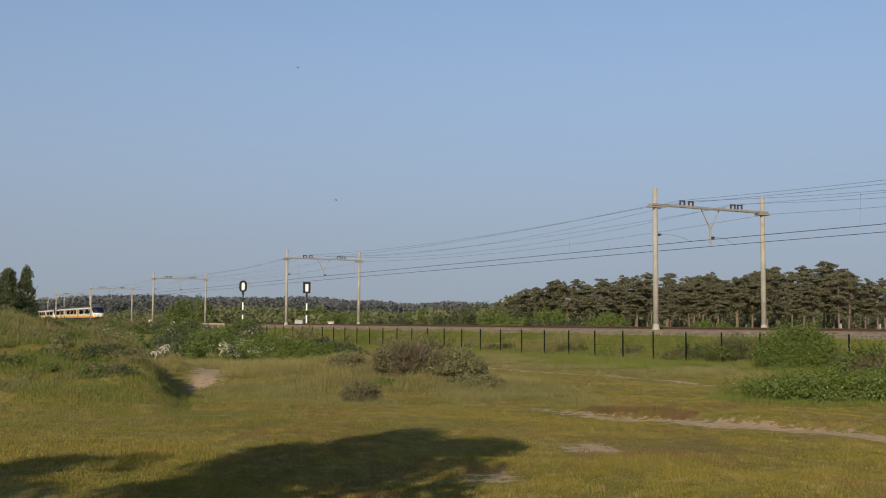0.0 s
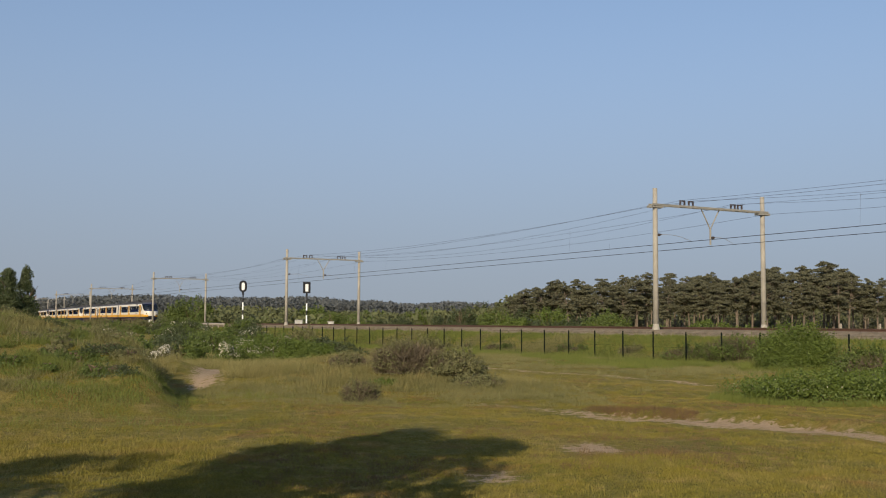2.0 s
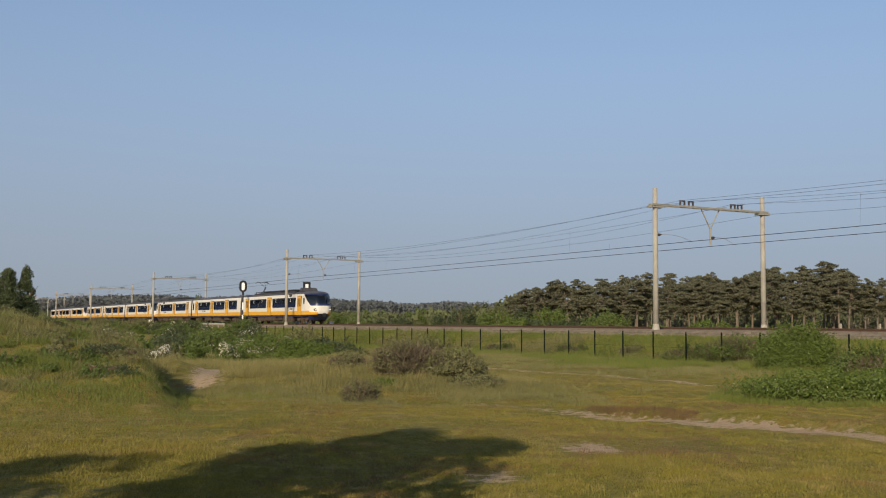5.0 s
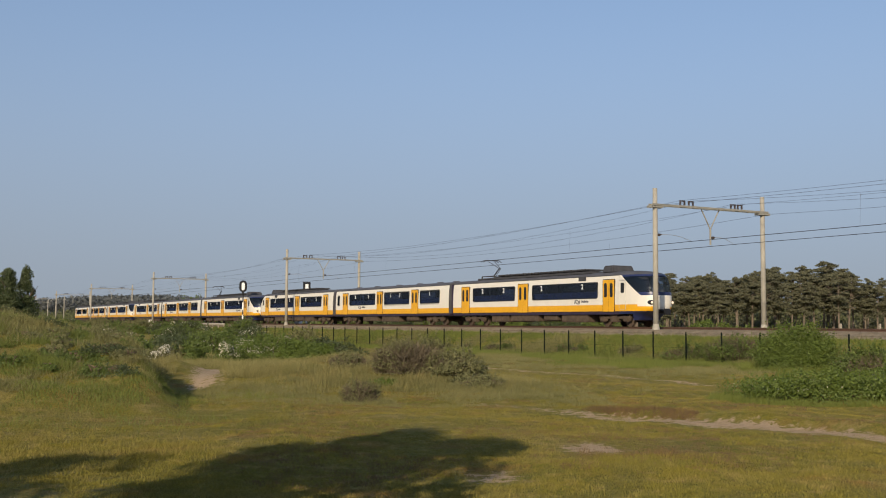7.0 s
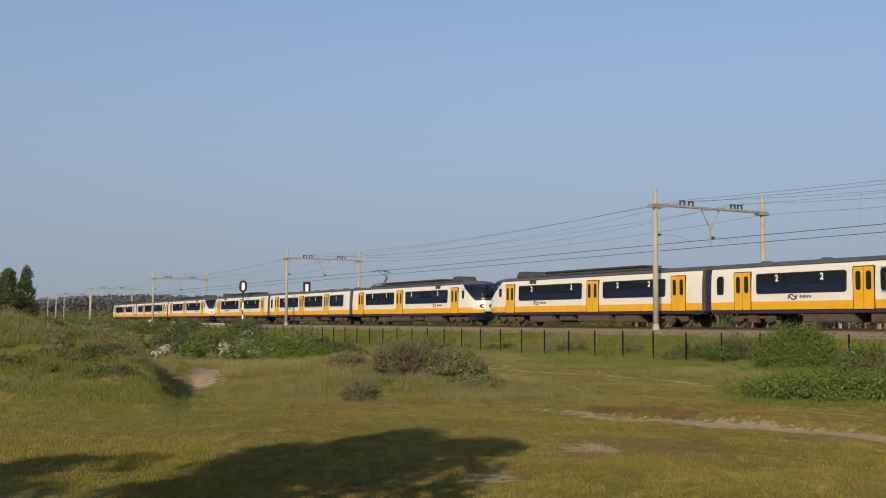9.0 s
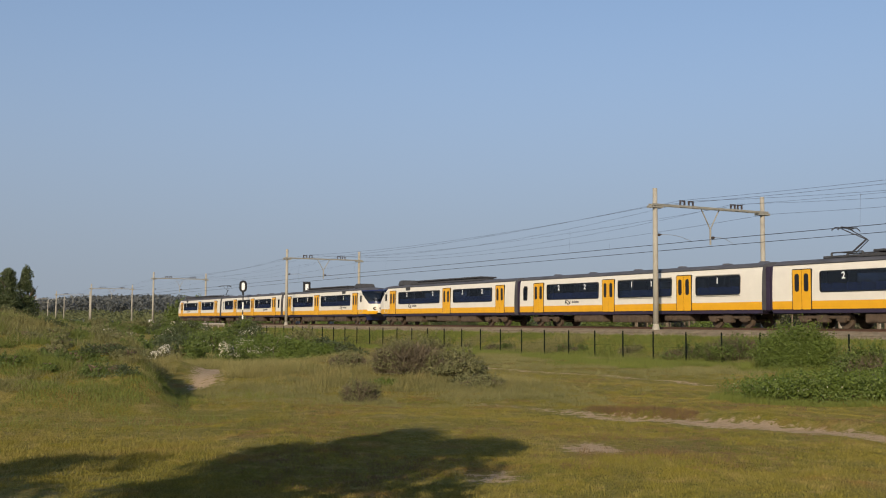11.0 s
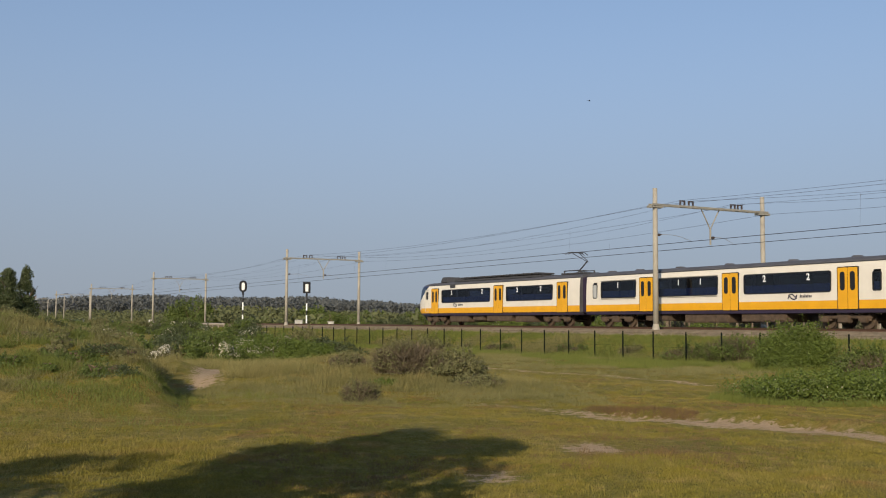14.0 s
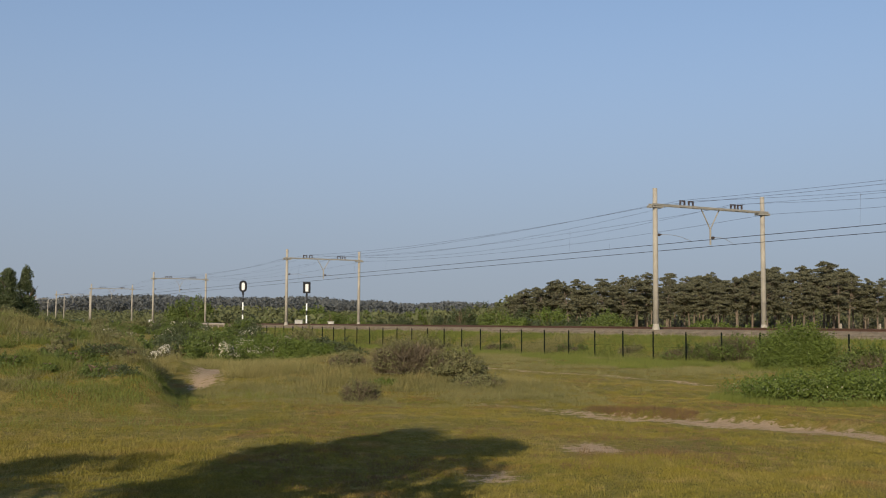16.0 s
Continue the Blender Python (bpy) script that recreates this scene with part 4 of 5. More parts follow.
def build_fence():
    """Chain-link fence on dark posts, every 2.5 m along the line."""
    g = empty("chain_link_fence")
    me = None
    ends = []
    for k in range(-16, 27):
        s = 63.83 - 2.5 * k
        p = at(s, -7.0)
        z = ground_z(p.x, p.y)
        if me is None:
            bm = bmesh.new()
            rod(bm, (0, 0, -0.1), (0, 0, 1.5), 0.038, 0.038, 8)
            rod(bm, (0, 0, 1.5), (0, 0, 1.53), 0.036, 0.02, 8)
            ob = part("post", bm, M_FENCE, g)
            me = ob.data
        else:
            ob = new("post", me)
            ob.parent = g
        ob.matrix_basis = pose(p.x, p.y, z)
        ends.append((p.x, p.y, z))
    bm = bmesh.new()
    for h in (0.05, 0.75, 1.45):
        for a, b in zip(ends, ends[1:]):
            rod(bm, (a[0], a[1], a[2] + h), (b[0], b[1], b[2] + h), 0.004, seg=4)
    part("strand", bm, M_FENCE, g)
    v, f = [], []
    w = 0.0012
    for a, b in zip(ends, ends[1:]):
        a, b = Vector(a), Vector(b)
        n = 32
        for k in range(n):
            for sg in (0, 1):
                x0, x1 = k / n, min(1, max(0, (k + (18 if sg else -18)) / n))
                full = abs(x1 - x0) * n / 18
                h0, h1 = 0.05, 0.05 + 1.38 * full
                if full < 0.05:
                    continue
                p, q = a.lerp(b, x0) + Vector((0, 0, h0)), a.lerp(b, x1) + Vector((0, 0, h1))
                i = len(v)
                v += [tuple(p + Vector((w, 0, w))), tuple(p - Vector((w, 0, w))), tuple(q - Vector((w, 0, w))), tuple(q + Vector((w, 0, w)))]
                f.append((i, i + 1, i + 2, i + 3))
    raw("wire_mesh", v, f, M_FENCE, g)
    tagged(g, "dark green chain-link fence on slim round posts", "fence")


build_fence()


def far_posts():
    for k in range(5):
        s = 50 - k * 3.1
        p = at(s, 14.0)
        z = ground_z(p.x, p.y)
        bm = boxm(-0.06, 0.06, -0.06, 0.06, -0.1, 1.15, 0.01)
        ob = part("fence_post", bm, M_WOODPOST)
        ob.matrix_basis = pose(p.x, p.y, z, 0, 2, 20)
        tagged(ob, "short grey wooden fence post behind the track", "fence post", "wooden posts behind the track")


far_posts()


def build_bird():
    g = empty("bird")
    bm = bmesh.new()
    rod(bm, (-0.09, 0, 0), (0.03, 0, 0), 0.012, 0.03, 8)
    rod(bm, (0.03, 0, 0), (0.10, 0, 0.01), 0.03, 0.012, 8)
    part("body", bm, M_BIRD, g)
    for sg in (-1, 1):
        bm = bmesh.new()
        vs = [bm.verts.new(q) for q in ((0.04, sg * 0.02, 0.01), (0.03, sg * 0.10, 0.06), (-0.05, sg * 0.19, 0.05), (-0.02, sg * 0.09, 0.055), (-0.03, sg * 0.02, 0.01))]
        bm.faces.new(vs)
        bmesh.ops.solidify(bm, geom=bm.faces[:], thickness=0.006)
        part("wing", bm, M_BIRD, g)
    bm = bmesh.new()
    box(bm, -0.16, -0.08, -0.02, 0.02, -0.004, 0.004)
    part("tail", bm, M_BIRD, g)
    return tagged(g, "small dark bird in flight over the line", "bird", "birds")


BIRD_A = build_bird()
BIRD_B = copy_thing(BIRD_A, Matrix())
BIRD_C = copy_thing(BIRD_A, Matrix())


# ---- plants ----
def quads_at(c, n, size, r, flat=0.0, aspect=1.0):
    """Leaf quads round the centres c with random turns; n are outward ways that they lean to."""
    k = len(c)
    a = r.normal(size=(k, 3)) + n * flat
    a /= np.linalg.norm(a, axis=1, keepdims=True) + 1e-9
    h = np.cross(a, r.normal(size=(k, 3)))
    h /= np.linalg.norm(h, axis=1, keepdims=True) + 1e-9
    w = np.cross(a, h)
    s = (size * r.uniform(0.6, 1.4, k))[:, None]
    v = np.stack([c + h * s * aspect, c + w * s * 0.5, c - h * s * aspect * 0.8, c - w * s * 0.5], 1)
    f = np.arange(k * 4).reshape(k, 4)
    return v.reshape(-1, 3), f


def lump_points(r, lumps, n, inner=0.75):
    """Points near the skins of ellipsoid lumps (centre, radii); and their outward ways."""
    c = np.array([q[0] for q in lumps])
    rad = np.array([q[1] for q in lumps])
    wgt = rad[:, 0] * rad[:, 2]
    i = r.choice(len(lumps), n, p=wgt / wgt.sum())
    d = r.normal(size=(n, 3))
    d /= np.linalg.norm(d, axis=1, keepdims=True)
    d[:, 2] = np.where(d[:, 2] < -0.35, -d[:, 2], d[:, 2])
    p = c[i] + d * rad[i] * r.uniform(inner, 1.06, (n, 1))
    return p, d


def stems(bm, r, n, spread, h, rad):
    for k in range(n):
        a = r.uniform(0, 2 * np.pi)
        b = Vector((math.cos(a) * spread[0] * r.uniform(0.2, 0.8), math.sin(a) * spread[1] * r.uniform(0.2, 0.8), h * r.uniform(0.5, 0.85)))
        m = b * 0.45 + Vector((r.uniform(-0.1, 0.1), r.uniform(-0.1, 0.1), 0.1))
        rod(bm, (b.x * 0.08, b.y * 0.08, -0.1), m, rad, rad * 0.6, 6)
        rod(bm, m, b, rad * 0.6, rad * 0.2, 5)


def shrub(name, x, y, rx, ry, h, leaves, size, material, label, category="bush", seed=1, blossom=0, lumps=22, group="", twigs=0, sink=0.05):
    r = np.random.RandomState(seed)
    g = empty(name, pose(x, y, ground_z(x, y) - sink))
    ls = []
    for k in range(lumps):
        a, q = r.uniform(0, 2 * np.pi), math.sqrt(r.uniform(0, 1)) * 0.78
        top = h * (1 - 0.62 * q * q) * r.uniform(0.72, 1.0)
        lr = r.uniform(0.14, 0.36)
        rz = min(top * 0.5, h * r.uniform(0.22, 0.36))
        ls.append(((math.cos(a) * q * rx, math.sin(a) * q * ry, max(top - rz, rz * 0.8)), (rx * lr, ry * lr, rz)))
        ls.append(((math.cos(a) * q * rx, math.sin(a) * q * ry, top * 0.35), (rx * lr, ry * lr, top * 0.36)))
    bm = bmesh.new()
    stems(bm, r, 9, (min(rx, h) * 0.8, min(ry, h) * 0.8), h, 0.035 * max(0.6, h / 1.6))
    part("stem", bm, M_BARK, g)
    p, d = lump_points(r, ls, leaves, 0.72)
    k = int(leaves * 0.22)
    tip = r.choice(len(p), max(8, k // 28))
    pick = tip[r.randint(len(tip), size=k)]
    reach = r.uniform(0, 1, (k, 1)) * h * 0.20
    p[:k] = p[pick] + (d[pick] * 0.6 + np.array([0, 0, 0.7])) * reach + r.normal(0, size * 0.9, (k, 3))
    low = int(leaves * 0.16)
    ang, rr = r.uniform(0, 2 * np.pi, low), r.uniform(0.55, 0.98, low)
    p[-low:] = np.stack([np.cos(ang) * rr * rx * 0.92, np.sin(ang) * rr * ry * 0.92, r.uniform(0, 0.34, low) * h], 1)
    d[-low:] = np.stack([np.cos(ang), np.sin(ang), 0.5 + 0 * ang], 1)
    p[:, 2] = np.maximum(p[:, 2], 0.02)
    raw("foliage", *quads_at(p, d, size, r, 2.0), material, g)
    if blossom:
        keep = r.choice(len(ls), max(2, len(ls) // 6), replace=False)
        p, d = lump_points(r, [ls[k] for k in keep], blossom, 0.97)
        ok = p[:, 2] > h * 0.3
        raw("blossom", *quads_at((p + d * size * 0.6)[ok], d[ok], size * 0.8, r, 2.0, 0.8), M_BLOSSOM, g, "white blossom clusters")
    if twigs:
        raw("twig_tangle", *twig_mesh(r, twigs, rx, ry, h), M_TWIG, g, "tangle of bare grey-brown twigs")
    return tagged(g, label, category, group)


def twig_mesh(r, n, rx, ry, h):
    a = r.uniform(0, 2 * np.pi, n)
    q = np.sqrt(r.uniform(0, 1, n)) * 0.8
    b = np.stack([np.cos(a) * q * rx, np.sin(a) * q * ry, r.uniform(0, 0.65, n) * h * (1 - 0.6 * q * q)], 1)
    d = np.stack([np.cos(a) * 0.5 + r.normal(0, 0.5, n), np.sin(a) * 0.5 + r.normal(0, 0.5, n), r.uniform(0.3, 1.1, n)], 1)
    d *= (r.uniform(0.15, 0.4, n) * h / np.linalg.norm(d, axis=1))[:, None]
    w = np.cross(d, r.normal(size=(n, 3)))
    w *= (0.012 / (np.linalg.norm(w, axis=1) + 1e-9))[:, None]
    v = np.stack([b - w, b + w, b + d], 1)
    return v.reshape(-1, 3), np.arange(n * 3).reshape(n, 3)


def broad_tree(name, x, y, h, rx, ry, leaves, size, material, label, seed, bare=0.22, lumps=26, narrow=0.0, fine=1.0):
    r = np.random.RandomState(seed)
    g = empty(name, pose(x, y, ground_z(x, y) - 0.05))
    bm = bmesh.new()
    rod(bm, (0, 0, -0.2), (0.05, 0.03, h * 0.35), 0.03 * h, 0.022 * h, 10)
    rod(bm, (0.05, 0.03, h * 0.35), (0.0, 0.08, h * 0.85), 0.022 * h, 0.006 * h, 8)
    for k in range(10):
        a, z = r.uniform(0, 2 * np.pi), h * r.uniform(0.25, 0.7)
        rod(bm, (0.03, 0.03, z), (math.cos(a) * rx * 0.7, math.sin(a) * ry * 0.7, z + h * r.uniform(0.08, 0.2)), 0.009 * h, 0.002 * h, 6)
    part("trunk", bm, M_BARK, g)
    ls = []
    for k in range(lumps):
        t = r.uniform(0, 1)
        env = math.sin(math.pi * (0.12 + 0.83 * t)) ** 0.8 * (1 - narrow * t)
        a, q = r.uniform(0, 2 * np.pi), math.sqrt(r.uniform(0, 1)) * 0.75
        lr = r.uniform(0.25, 0.42) * fine
        ls.append(((math.cos(a) * q * rx * env, math.sin(a) * q * ry * env, h * (bare + (0.92 - bare) * t)), (rx * lr, ry * lr, h * r.uniform(0.06, 0.12))))
    p, d = lump_points(r, ls, leaves, 0.6)
    raw("crown", *quads_at(p, d, size, r, 0.6), material, g)
    return tagged(g, label, "tree")


def pine_parts(seed, h, slant):
    """A Scots-pine-like tree: bare leaning trunk, limbs, flat needle pads in a broad crown."""
    r = np.random.RandomState(seed)
    bm = bmesh.new()
    pts = [Vector((slant * t * t * h * 0.16 + 0.12 * math.sin(3 * t + seed), 0.1 * math.sin(4 * t + seed * 2), h * t)) for t in (0, 0.2, 0.4, 0.6, 0.8, 0.93)]
    pts[0].z = -0.3
    for k in range(5):
        rod(bm, pts[k], pts[k + 1], 0.21 * (1 - k / 6.2), 0.21 * (1 - (k + 1) / 6.2), 8)
    pads = []
    start = r.uniform(0.30, 0.42)
    for k in range(40):
        t = start + (0.98 - start) * (k + r.uniform(0, 1)) / 40
        c = Vector((np.interp(t, [0, .2, .4, .6, .8, 1], [q.x for q in pts]), 0, h * t))
        a = r.uniform(0, 2 * np.pi)
        env = 3.1 * min(1.0, 0.5 + 1.3 * (t - start)) * (1 - 0.80 * max(0, (t - 0.62) / 0.38) ** 1.3)
        q = env * r.uniform(0.35, 1.0)
        e = c + Vector((math.cos(a) * q, math.sin(a) * q, 0.22 * q + r.uniform(-0.1, 0.3)))
        rod(bm, c - Vector((0, 0, 0.12 * q)), e, 0.055 * (1.2 - t * 0.6), 0.015, 5)
        w = r.uniform(0.65, 1.25) * (1.15 - 0.4 * t)
        pads.append(((e.x, e.y, e.z + 0.1), (w * 1.1, w * r.uniform(0.8, 1.2), w * r.uniform(0.20, 0.36))))
        pads.append(((e.x * 0.7, e.y * 0.7, e.z + r.uniform(0.1, 0.5)), (w * 0.7, w * 0.7, w * 0.2)))
    p, d = lump_points(r, pads, 6800, 0.5)
    v, f = quads_at(p, d + np.array([0, 0, 0.5]), 0.145, r, 1.0, 1.3)
    return bm, v, f


def build_pines():
    kinds = []
    for k in range(6):
        bm, v, f = pine_parts(31 + k, 10.0, (-1, 0.6, 1, -0.4, 0.3, -0.8)[k])
        g = empty("pine_tree", pose(-600 - 9 * k, -300, 0))
        part("trunk", bm, M_PINEBARK, g, "bare reddish-brown trunk and limbs")
        raw("crown", v, f, M_PINE, g, "flat layered needle pads")
        kinds.append(tagged(g, "tall Scots pine with bare trunk and dark layered crown", "pine tree", "pines of the wood"))
    r = np.random.RandomState(77)
    spots = []
    xs = np.linspace(912, 1650, 38)
    for j, row in enumerate((0.0, 10.0, 22.0)):
        for i, px in enumerate(xs):
            if j and r.uniform() < 0.25:
                continue
            q = (px + r.uniform(-13, 13) - 784) / 1909.7
            dist = 148 + row + r.uniform(-4, 4) + 14 * max(0, (1020 - px) / 110)
            top = float(np.interp(px, [905, 930, 990, 1060, 1120, 1170, 1230, 1290, 1330, 1380, 1420, 1450, 1500, 1540, 1600, 1660], [55, 66, 78, 86, 90, 84, 92, 98, 92, 96, 94, 106, 108, 88, 70, 70]))
            hgt = (top * dist / 1909.7 + 1.0) * (1 - 0.07 * (j == 0)) * r.uniform(0.80, 1.05)
            spots.append((q * dist, dist, hgt, r.randint(6), r.uniform(0, 360)))
    deep = []
    for k in range(330):
        y = r.uniform(178, 205)
        px = r.uniform(935, 1400) if k % 4 else r.uniform(1400, 1660)
        h, w = r.uniform(3.5, 7.2) * (1 if k % 4 else 0.7), r.uniform(1.2, 2.4)
        deep.append((((px - 784) / 1909.7 * y, y, 0.8 + h * r.uniform(0.45, 0.9)), (w, w, w * r.uniform(0.3, 0.6))))
        deep.append((((px - 784) / 1909.7 * y, y, 1.2), (w, w, 1.6)))
    p, d = lump_points(r, deep, 30000, 0.6)
    tagged(raw("pine_wood_depth", *quads_at(p, d, 0.2, r, 0.8, 1.2), M_PINE), "dark depth of the pine wood behind its edge", "woods", kind="stuff")
    used = set()
    for x, y, hgt, k, turn in spots:
        m = pose(x, y, ground_z(x, y), 0, 0, turn) 
        src = kinds[k]
        if k in used:
            ob = copy_thing(src, m)
        else:
            ob = src
            used.add(k)
            ob.matrix_basis = m
        ob.scale = (hgt / 10.0 * 0.95, hgt / 10.0 * 0.95, hgt / 10.0)


build_pines()


def build_far_woods():
    """Wooded ridge on the horizon and lower shrub belts behind the line."""
    r = np.random.RandomState(12)
    lumps = []
    for k in range(5200):
        y = r.uniform(650, 790)
        t = r.uniform(-0.46, 0.12)
        x = t * y
        ridge = float(np.interp(t, [-0.46, -0.38, -0.27, -0.2, -0.09, 0.05, 0.12], [14.0, 15.0, 18.0, 17.5, 16.0, 13.5, 12.0])) + 0.9 * math.sin(x * 0.05) + 0.6 * math.sin(x * 0.13 + 1)
        h = ridge * y / 700 * r.uniform(0.82, 1.02)
        w = r.uniform(1.6, 3.4)
        lumps.append(((x, y, 0.5 + h - w), (w, w, w * r.uniform(0.8, 1.3))))
        if k % 2:
            lumps.append(((x, y, 0.5 + h * 0.4), (w * 1.3, w * 1.3, h * 0.42)))
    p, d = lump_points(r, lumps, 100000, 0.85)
    # the ridge's haze comes from its blue-grey base colour, not from air
    tagged(raw("distant_woods", *quads_at(p, d, 0.95, r, 0.8), M_FARWOOD_HAZY), "dark wooded ridge along the horizon, blue-grey with painted haze", "woods", kind="stuff")
    lumps = []
    for k in range(2400):
        y = r.uniform(165, 420) if k % 3 else r.uniform(190, 240)
        x = (r.uniform(-0.42, 0.16) if k % 3 else r.uniform(0.05, 0.50)) * y
        off, s = track_off(x, y)
        if off < 16:
            continue
        h = r.uniform(1.8, 3.9) * (1 + 0.25 * math.sin(x * 0.11)) * (1 if k % 3 else 1.35)
        w = r.uniform(1.2, 3.0)
        lumps.append(((x, y, 0.7 + h * 0.5), (w, w, h * 0.5)))
    for k in range(700):
        y = r.uniform(450, 640)
        x = r.uniform(-0.50, 0.02) * y
        h, w = r.uniform(3.0, 7.0), r.uniform(2.5, 5.0)
        lumps.append(((x, y, 0.6 + h * 0.5), (w, w, h * 0.5)))
    p, d = lump_points(r, lumps, 120000, 0.8)
    tagged(raw("shrub_belt", *quads_at(p, d, 0.42, r, 0.8), M_FARWOOD2), "belt of green shrubs and scrub behind the railway", "shrubs", kind="stuff")


build_far_woods()


def build_shrubs():
    r = np.random.RandomState(5)
    # big bushes before the fence and the rose thicket
    shrub("round_bush", 14.8, 45.2, 1.8, 1.5, 2.15, 40000, 0.040, M_LEAF_BR, "large rounded bright green bush at the fence", seed=21, lumps=40)
    shrub("dark_bush", 14.2, 52.3, 1.7, 1.1, 1.6, 7500, 0.045, M_LEAF, "dark thin bush with brown twigs at the fence", seed=22, twigs=2200)
    shrub("rose_thicket", 10.5, 27.5, 3.3, 1.7, 0.95, 46000, 0.030, M_LEAF_BR, "low spreading rose thicket with scattered white flowers", seed=23, lumps=46, blossom=260)
    shrub("rose_thicket", 14.3, 27.2, 2.6, 1.6, 0.9, 22000, 0.030, M_LEAF_BR, "low spreading rose thicket with scattered white flowers", seed=24, lumps=32, blossom=60)
    shrub("bramble", 16.5, 40.5, 2.2, 1.6, 1.3, 12000, 0.045, M_LEAF, "tangled dark bramble along the fence", seed=25, twigs=2500)
    # buckthorn on the hummock
    shrub("buckthorn_bush", -1.05, 32.0, 1.15, 1.0, 1.15, 8000, 0.030, M_LEAF_GREY, "half-bare buckthorn bush with grey-brown twigs", seed=26, twigs=6500)
    shrub("buckthorn_bush", -0.75, 32.9, 1.2, 0.8, 1.2, 9000, 0.030, M_LEAF_GREY, "grey-green buckthorn bush on the hummock", seed=36, twigs=1500)
    shrub("buckthorn_bush", 0.20, 31.7, 1.15, 0.9, 0.85, 17000, 0.030, M_LEAF_GREY, "low grey-green buckthorn bush on the hummock", seed=27, twigs=1200, lumps=36)
    shrub("buckthorn_bush", 1.0, 30.4, 0.85, 0.7, 0.45, 10000, 0.028, M_LEAF_GREY, "low grey-green buckthorn bush on the hummock", seed=28, twigs=600, lumps=26)
    shrub("small_shrub", -1.98, 26.4, 0.50, 0.45, 0.78, 4200, 0.022, M_LEAF_GREY, "small twiggy shrub in the grass", seed=29, twigs=900)
    shrub("small_shrub", -2.9, 33.4, 0.7, 0.7, 0.6, 4000, 0.028, M_LEAF_GREY, "small twiggy shrub in the grass", seed=30, twigs=1200)
    shrub("small_shrub", -1.7, 30.8, 0.5, 0.4, 0.3, 2600, 0.026, M_LEAF_BR, "small green leafy shrub in the grass", seed=37)
    # hawthorns and shrubs on the far slope
    shrub("hawthorn", -8.2, 52.0, 2.2, 1.9, 1.55, 24000, 0.045, M_LEAF_BR, "green hawthorn with white blossom on top", seed=31, blossom=3000, lumps=34)
    shrub("hawthorn", -6.3, 51.0, 1.8, 1.5, 1.15, 16000, 0.045, M_LEAF_BR, "bright green rounded shrub beside the hawthorn", seed=32, lumps=30)
    shrub("hawthorn", -9.75, 49.4, 0.8, 0.8, 1.15, 5000, 0.045, M_LEAF, "hawthorn covered with white blossom", seed=33, blossom=2000)
    shrub("hawthorn", -12.6, 48.4, 1.2, 1.0, 0.95, 7000, 0.045, M_LEAF_GREY, "hawthorn covered with white blossom", seed=34, blossom=2000)
    shrub("shrub", -11.7, 49.2, 1.2, 1.0, 1.0, 10000, 0.045, M_LEAF, "dark green rounded shrub beside the hawthorns", seed=35)
    spots = [(-17.5, 58), (-15, 62), (-20, 66), (-12.5, 60), (-23.5, 70), (-18.5, 76), (-26, 82), (-14.5, 72), (-10.5, 66), (-22, 90), (-30, 95), (-16, 54), (-19.5, 55), (-27, 74), (-8, 62), (-33, 108), (-25, 104), (-6.0, 58), (-36, 120), (-29, 116), (-19, 88), (-15, 82)]
    for k, (x, y) in enumerate(spots):
        h = r.uniform(0.9, 1.5) * (1 + 0.003 * y)
        w = r.uniform(1.5, 2.6)
        shrub("shrub", x, y, w, w * 0.8, h, 7500, 0.06, (M_LEAF, M_LEAF_DK, M_LEAF_GREY, M_LEAF)[k % 4], ("green rounded dune shrub", "dark green dune shrub", "grey-green rounded dune shrub", "green rounded dune shrub")[k % 4], seed=50 + k, blossom=(450 if k % 3 == 0 else 0), group="dune shrubs")
    # the grassy mound
    for k, (x, y, w, h) in enumerate([(-11.6, 31.5, 1.0, 0.5), (-10.4, 32.4, 0.8, 0.5), (-12.8, 29.0, 1.1, 0.38), (-10.4, 28.9, 0.7, 0.32), (-9.3, 30.3, 0.55, 0.42), (-13.6, 33.5, 1.2, 0.6), (-8.4, 28.4, 0.4, 0.3), (-9.6, 27.0, 0.6, 0.25), (-11.3, 26.6, 0.7, 0.25)]):
        shrub("mound_shrub", x, y, w * 0.62, w * 0.55, h, 6000, 0.024, (M_LEAF, M_LEAF_GREY)[k % 2], "low dark green shrub on the grassy mound", seed=90 + k, group="mound shrubs")
    for k, (x, y, top, w) in enumerate([(-20.95, 52.0, 4.55, 0.95), (-20.2, 52.4, 4.65, 0.75), (-21.8, 52.5, 4.2, 1.0), (-20.8, 51.6, 3.4, 1.4), (-22.6, 52.0, 3.7, 1.2), (-19.9, 51.8, 2.6, 0.9)]):
        broad_tree("poplar", x, y, top - ground_z(x, y), w, w, 17000, 0.042, M_LEAF_DK, "dark upright young poplar behind the mound", 7 + 3 * k, bare=0.03, narrow=0.25, lumps=90, fine=0.75)
    # low plants covering the mound
    for k in range(56):
        y = r.uniform(24.5, 35)
        x = -7.2 - 0.34 * (y - 26.5) - abs(r.normal(0, 2.6)) - 0.3
        w = r.uniform(0.35, 0.85)
        shrub("mound_plant", x, y, w, w * 0.8, r.uniform(0.16, 0.42), 1900, 0.022, (M_LEAF, M_LEAF_GREY, M_LEAF, M_LEAF_GREY, M_LEAF_DK)[k % 5], "low grey-green leafy plant on the mound", "plant", seed=300 + k, lumps=9, group="mound plants")
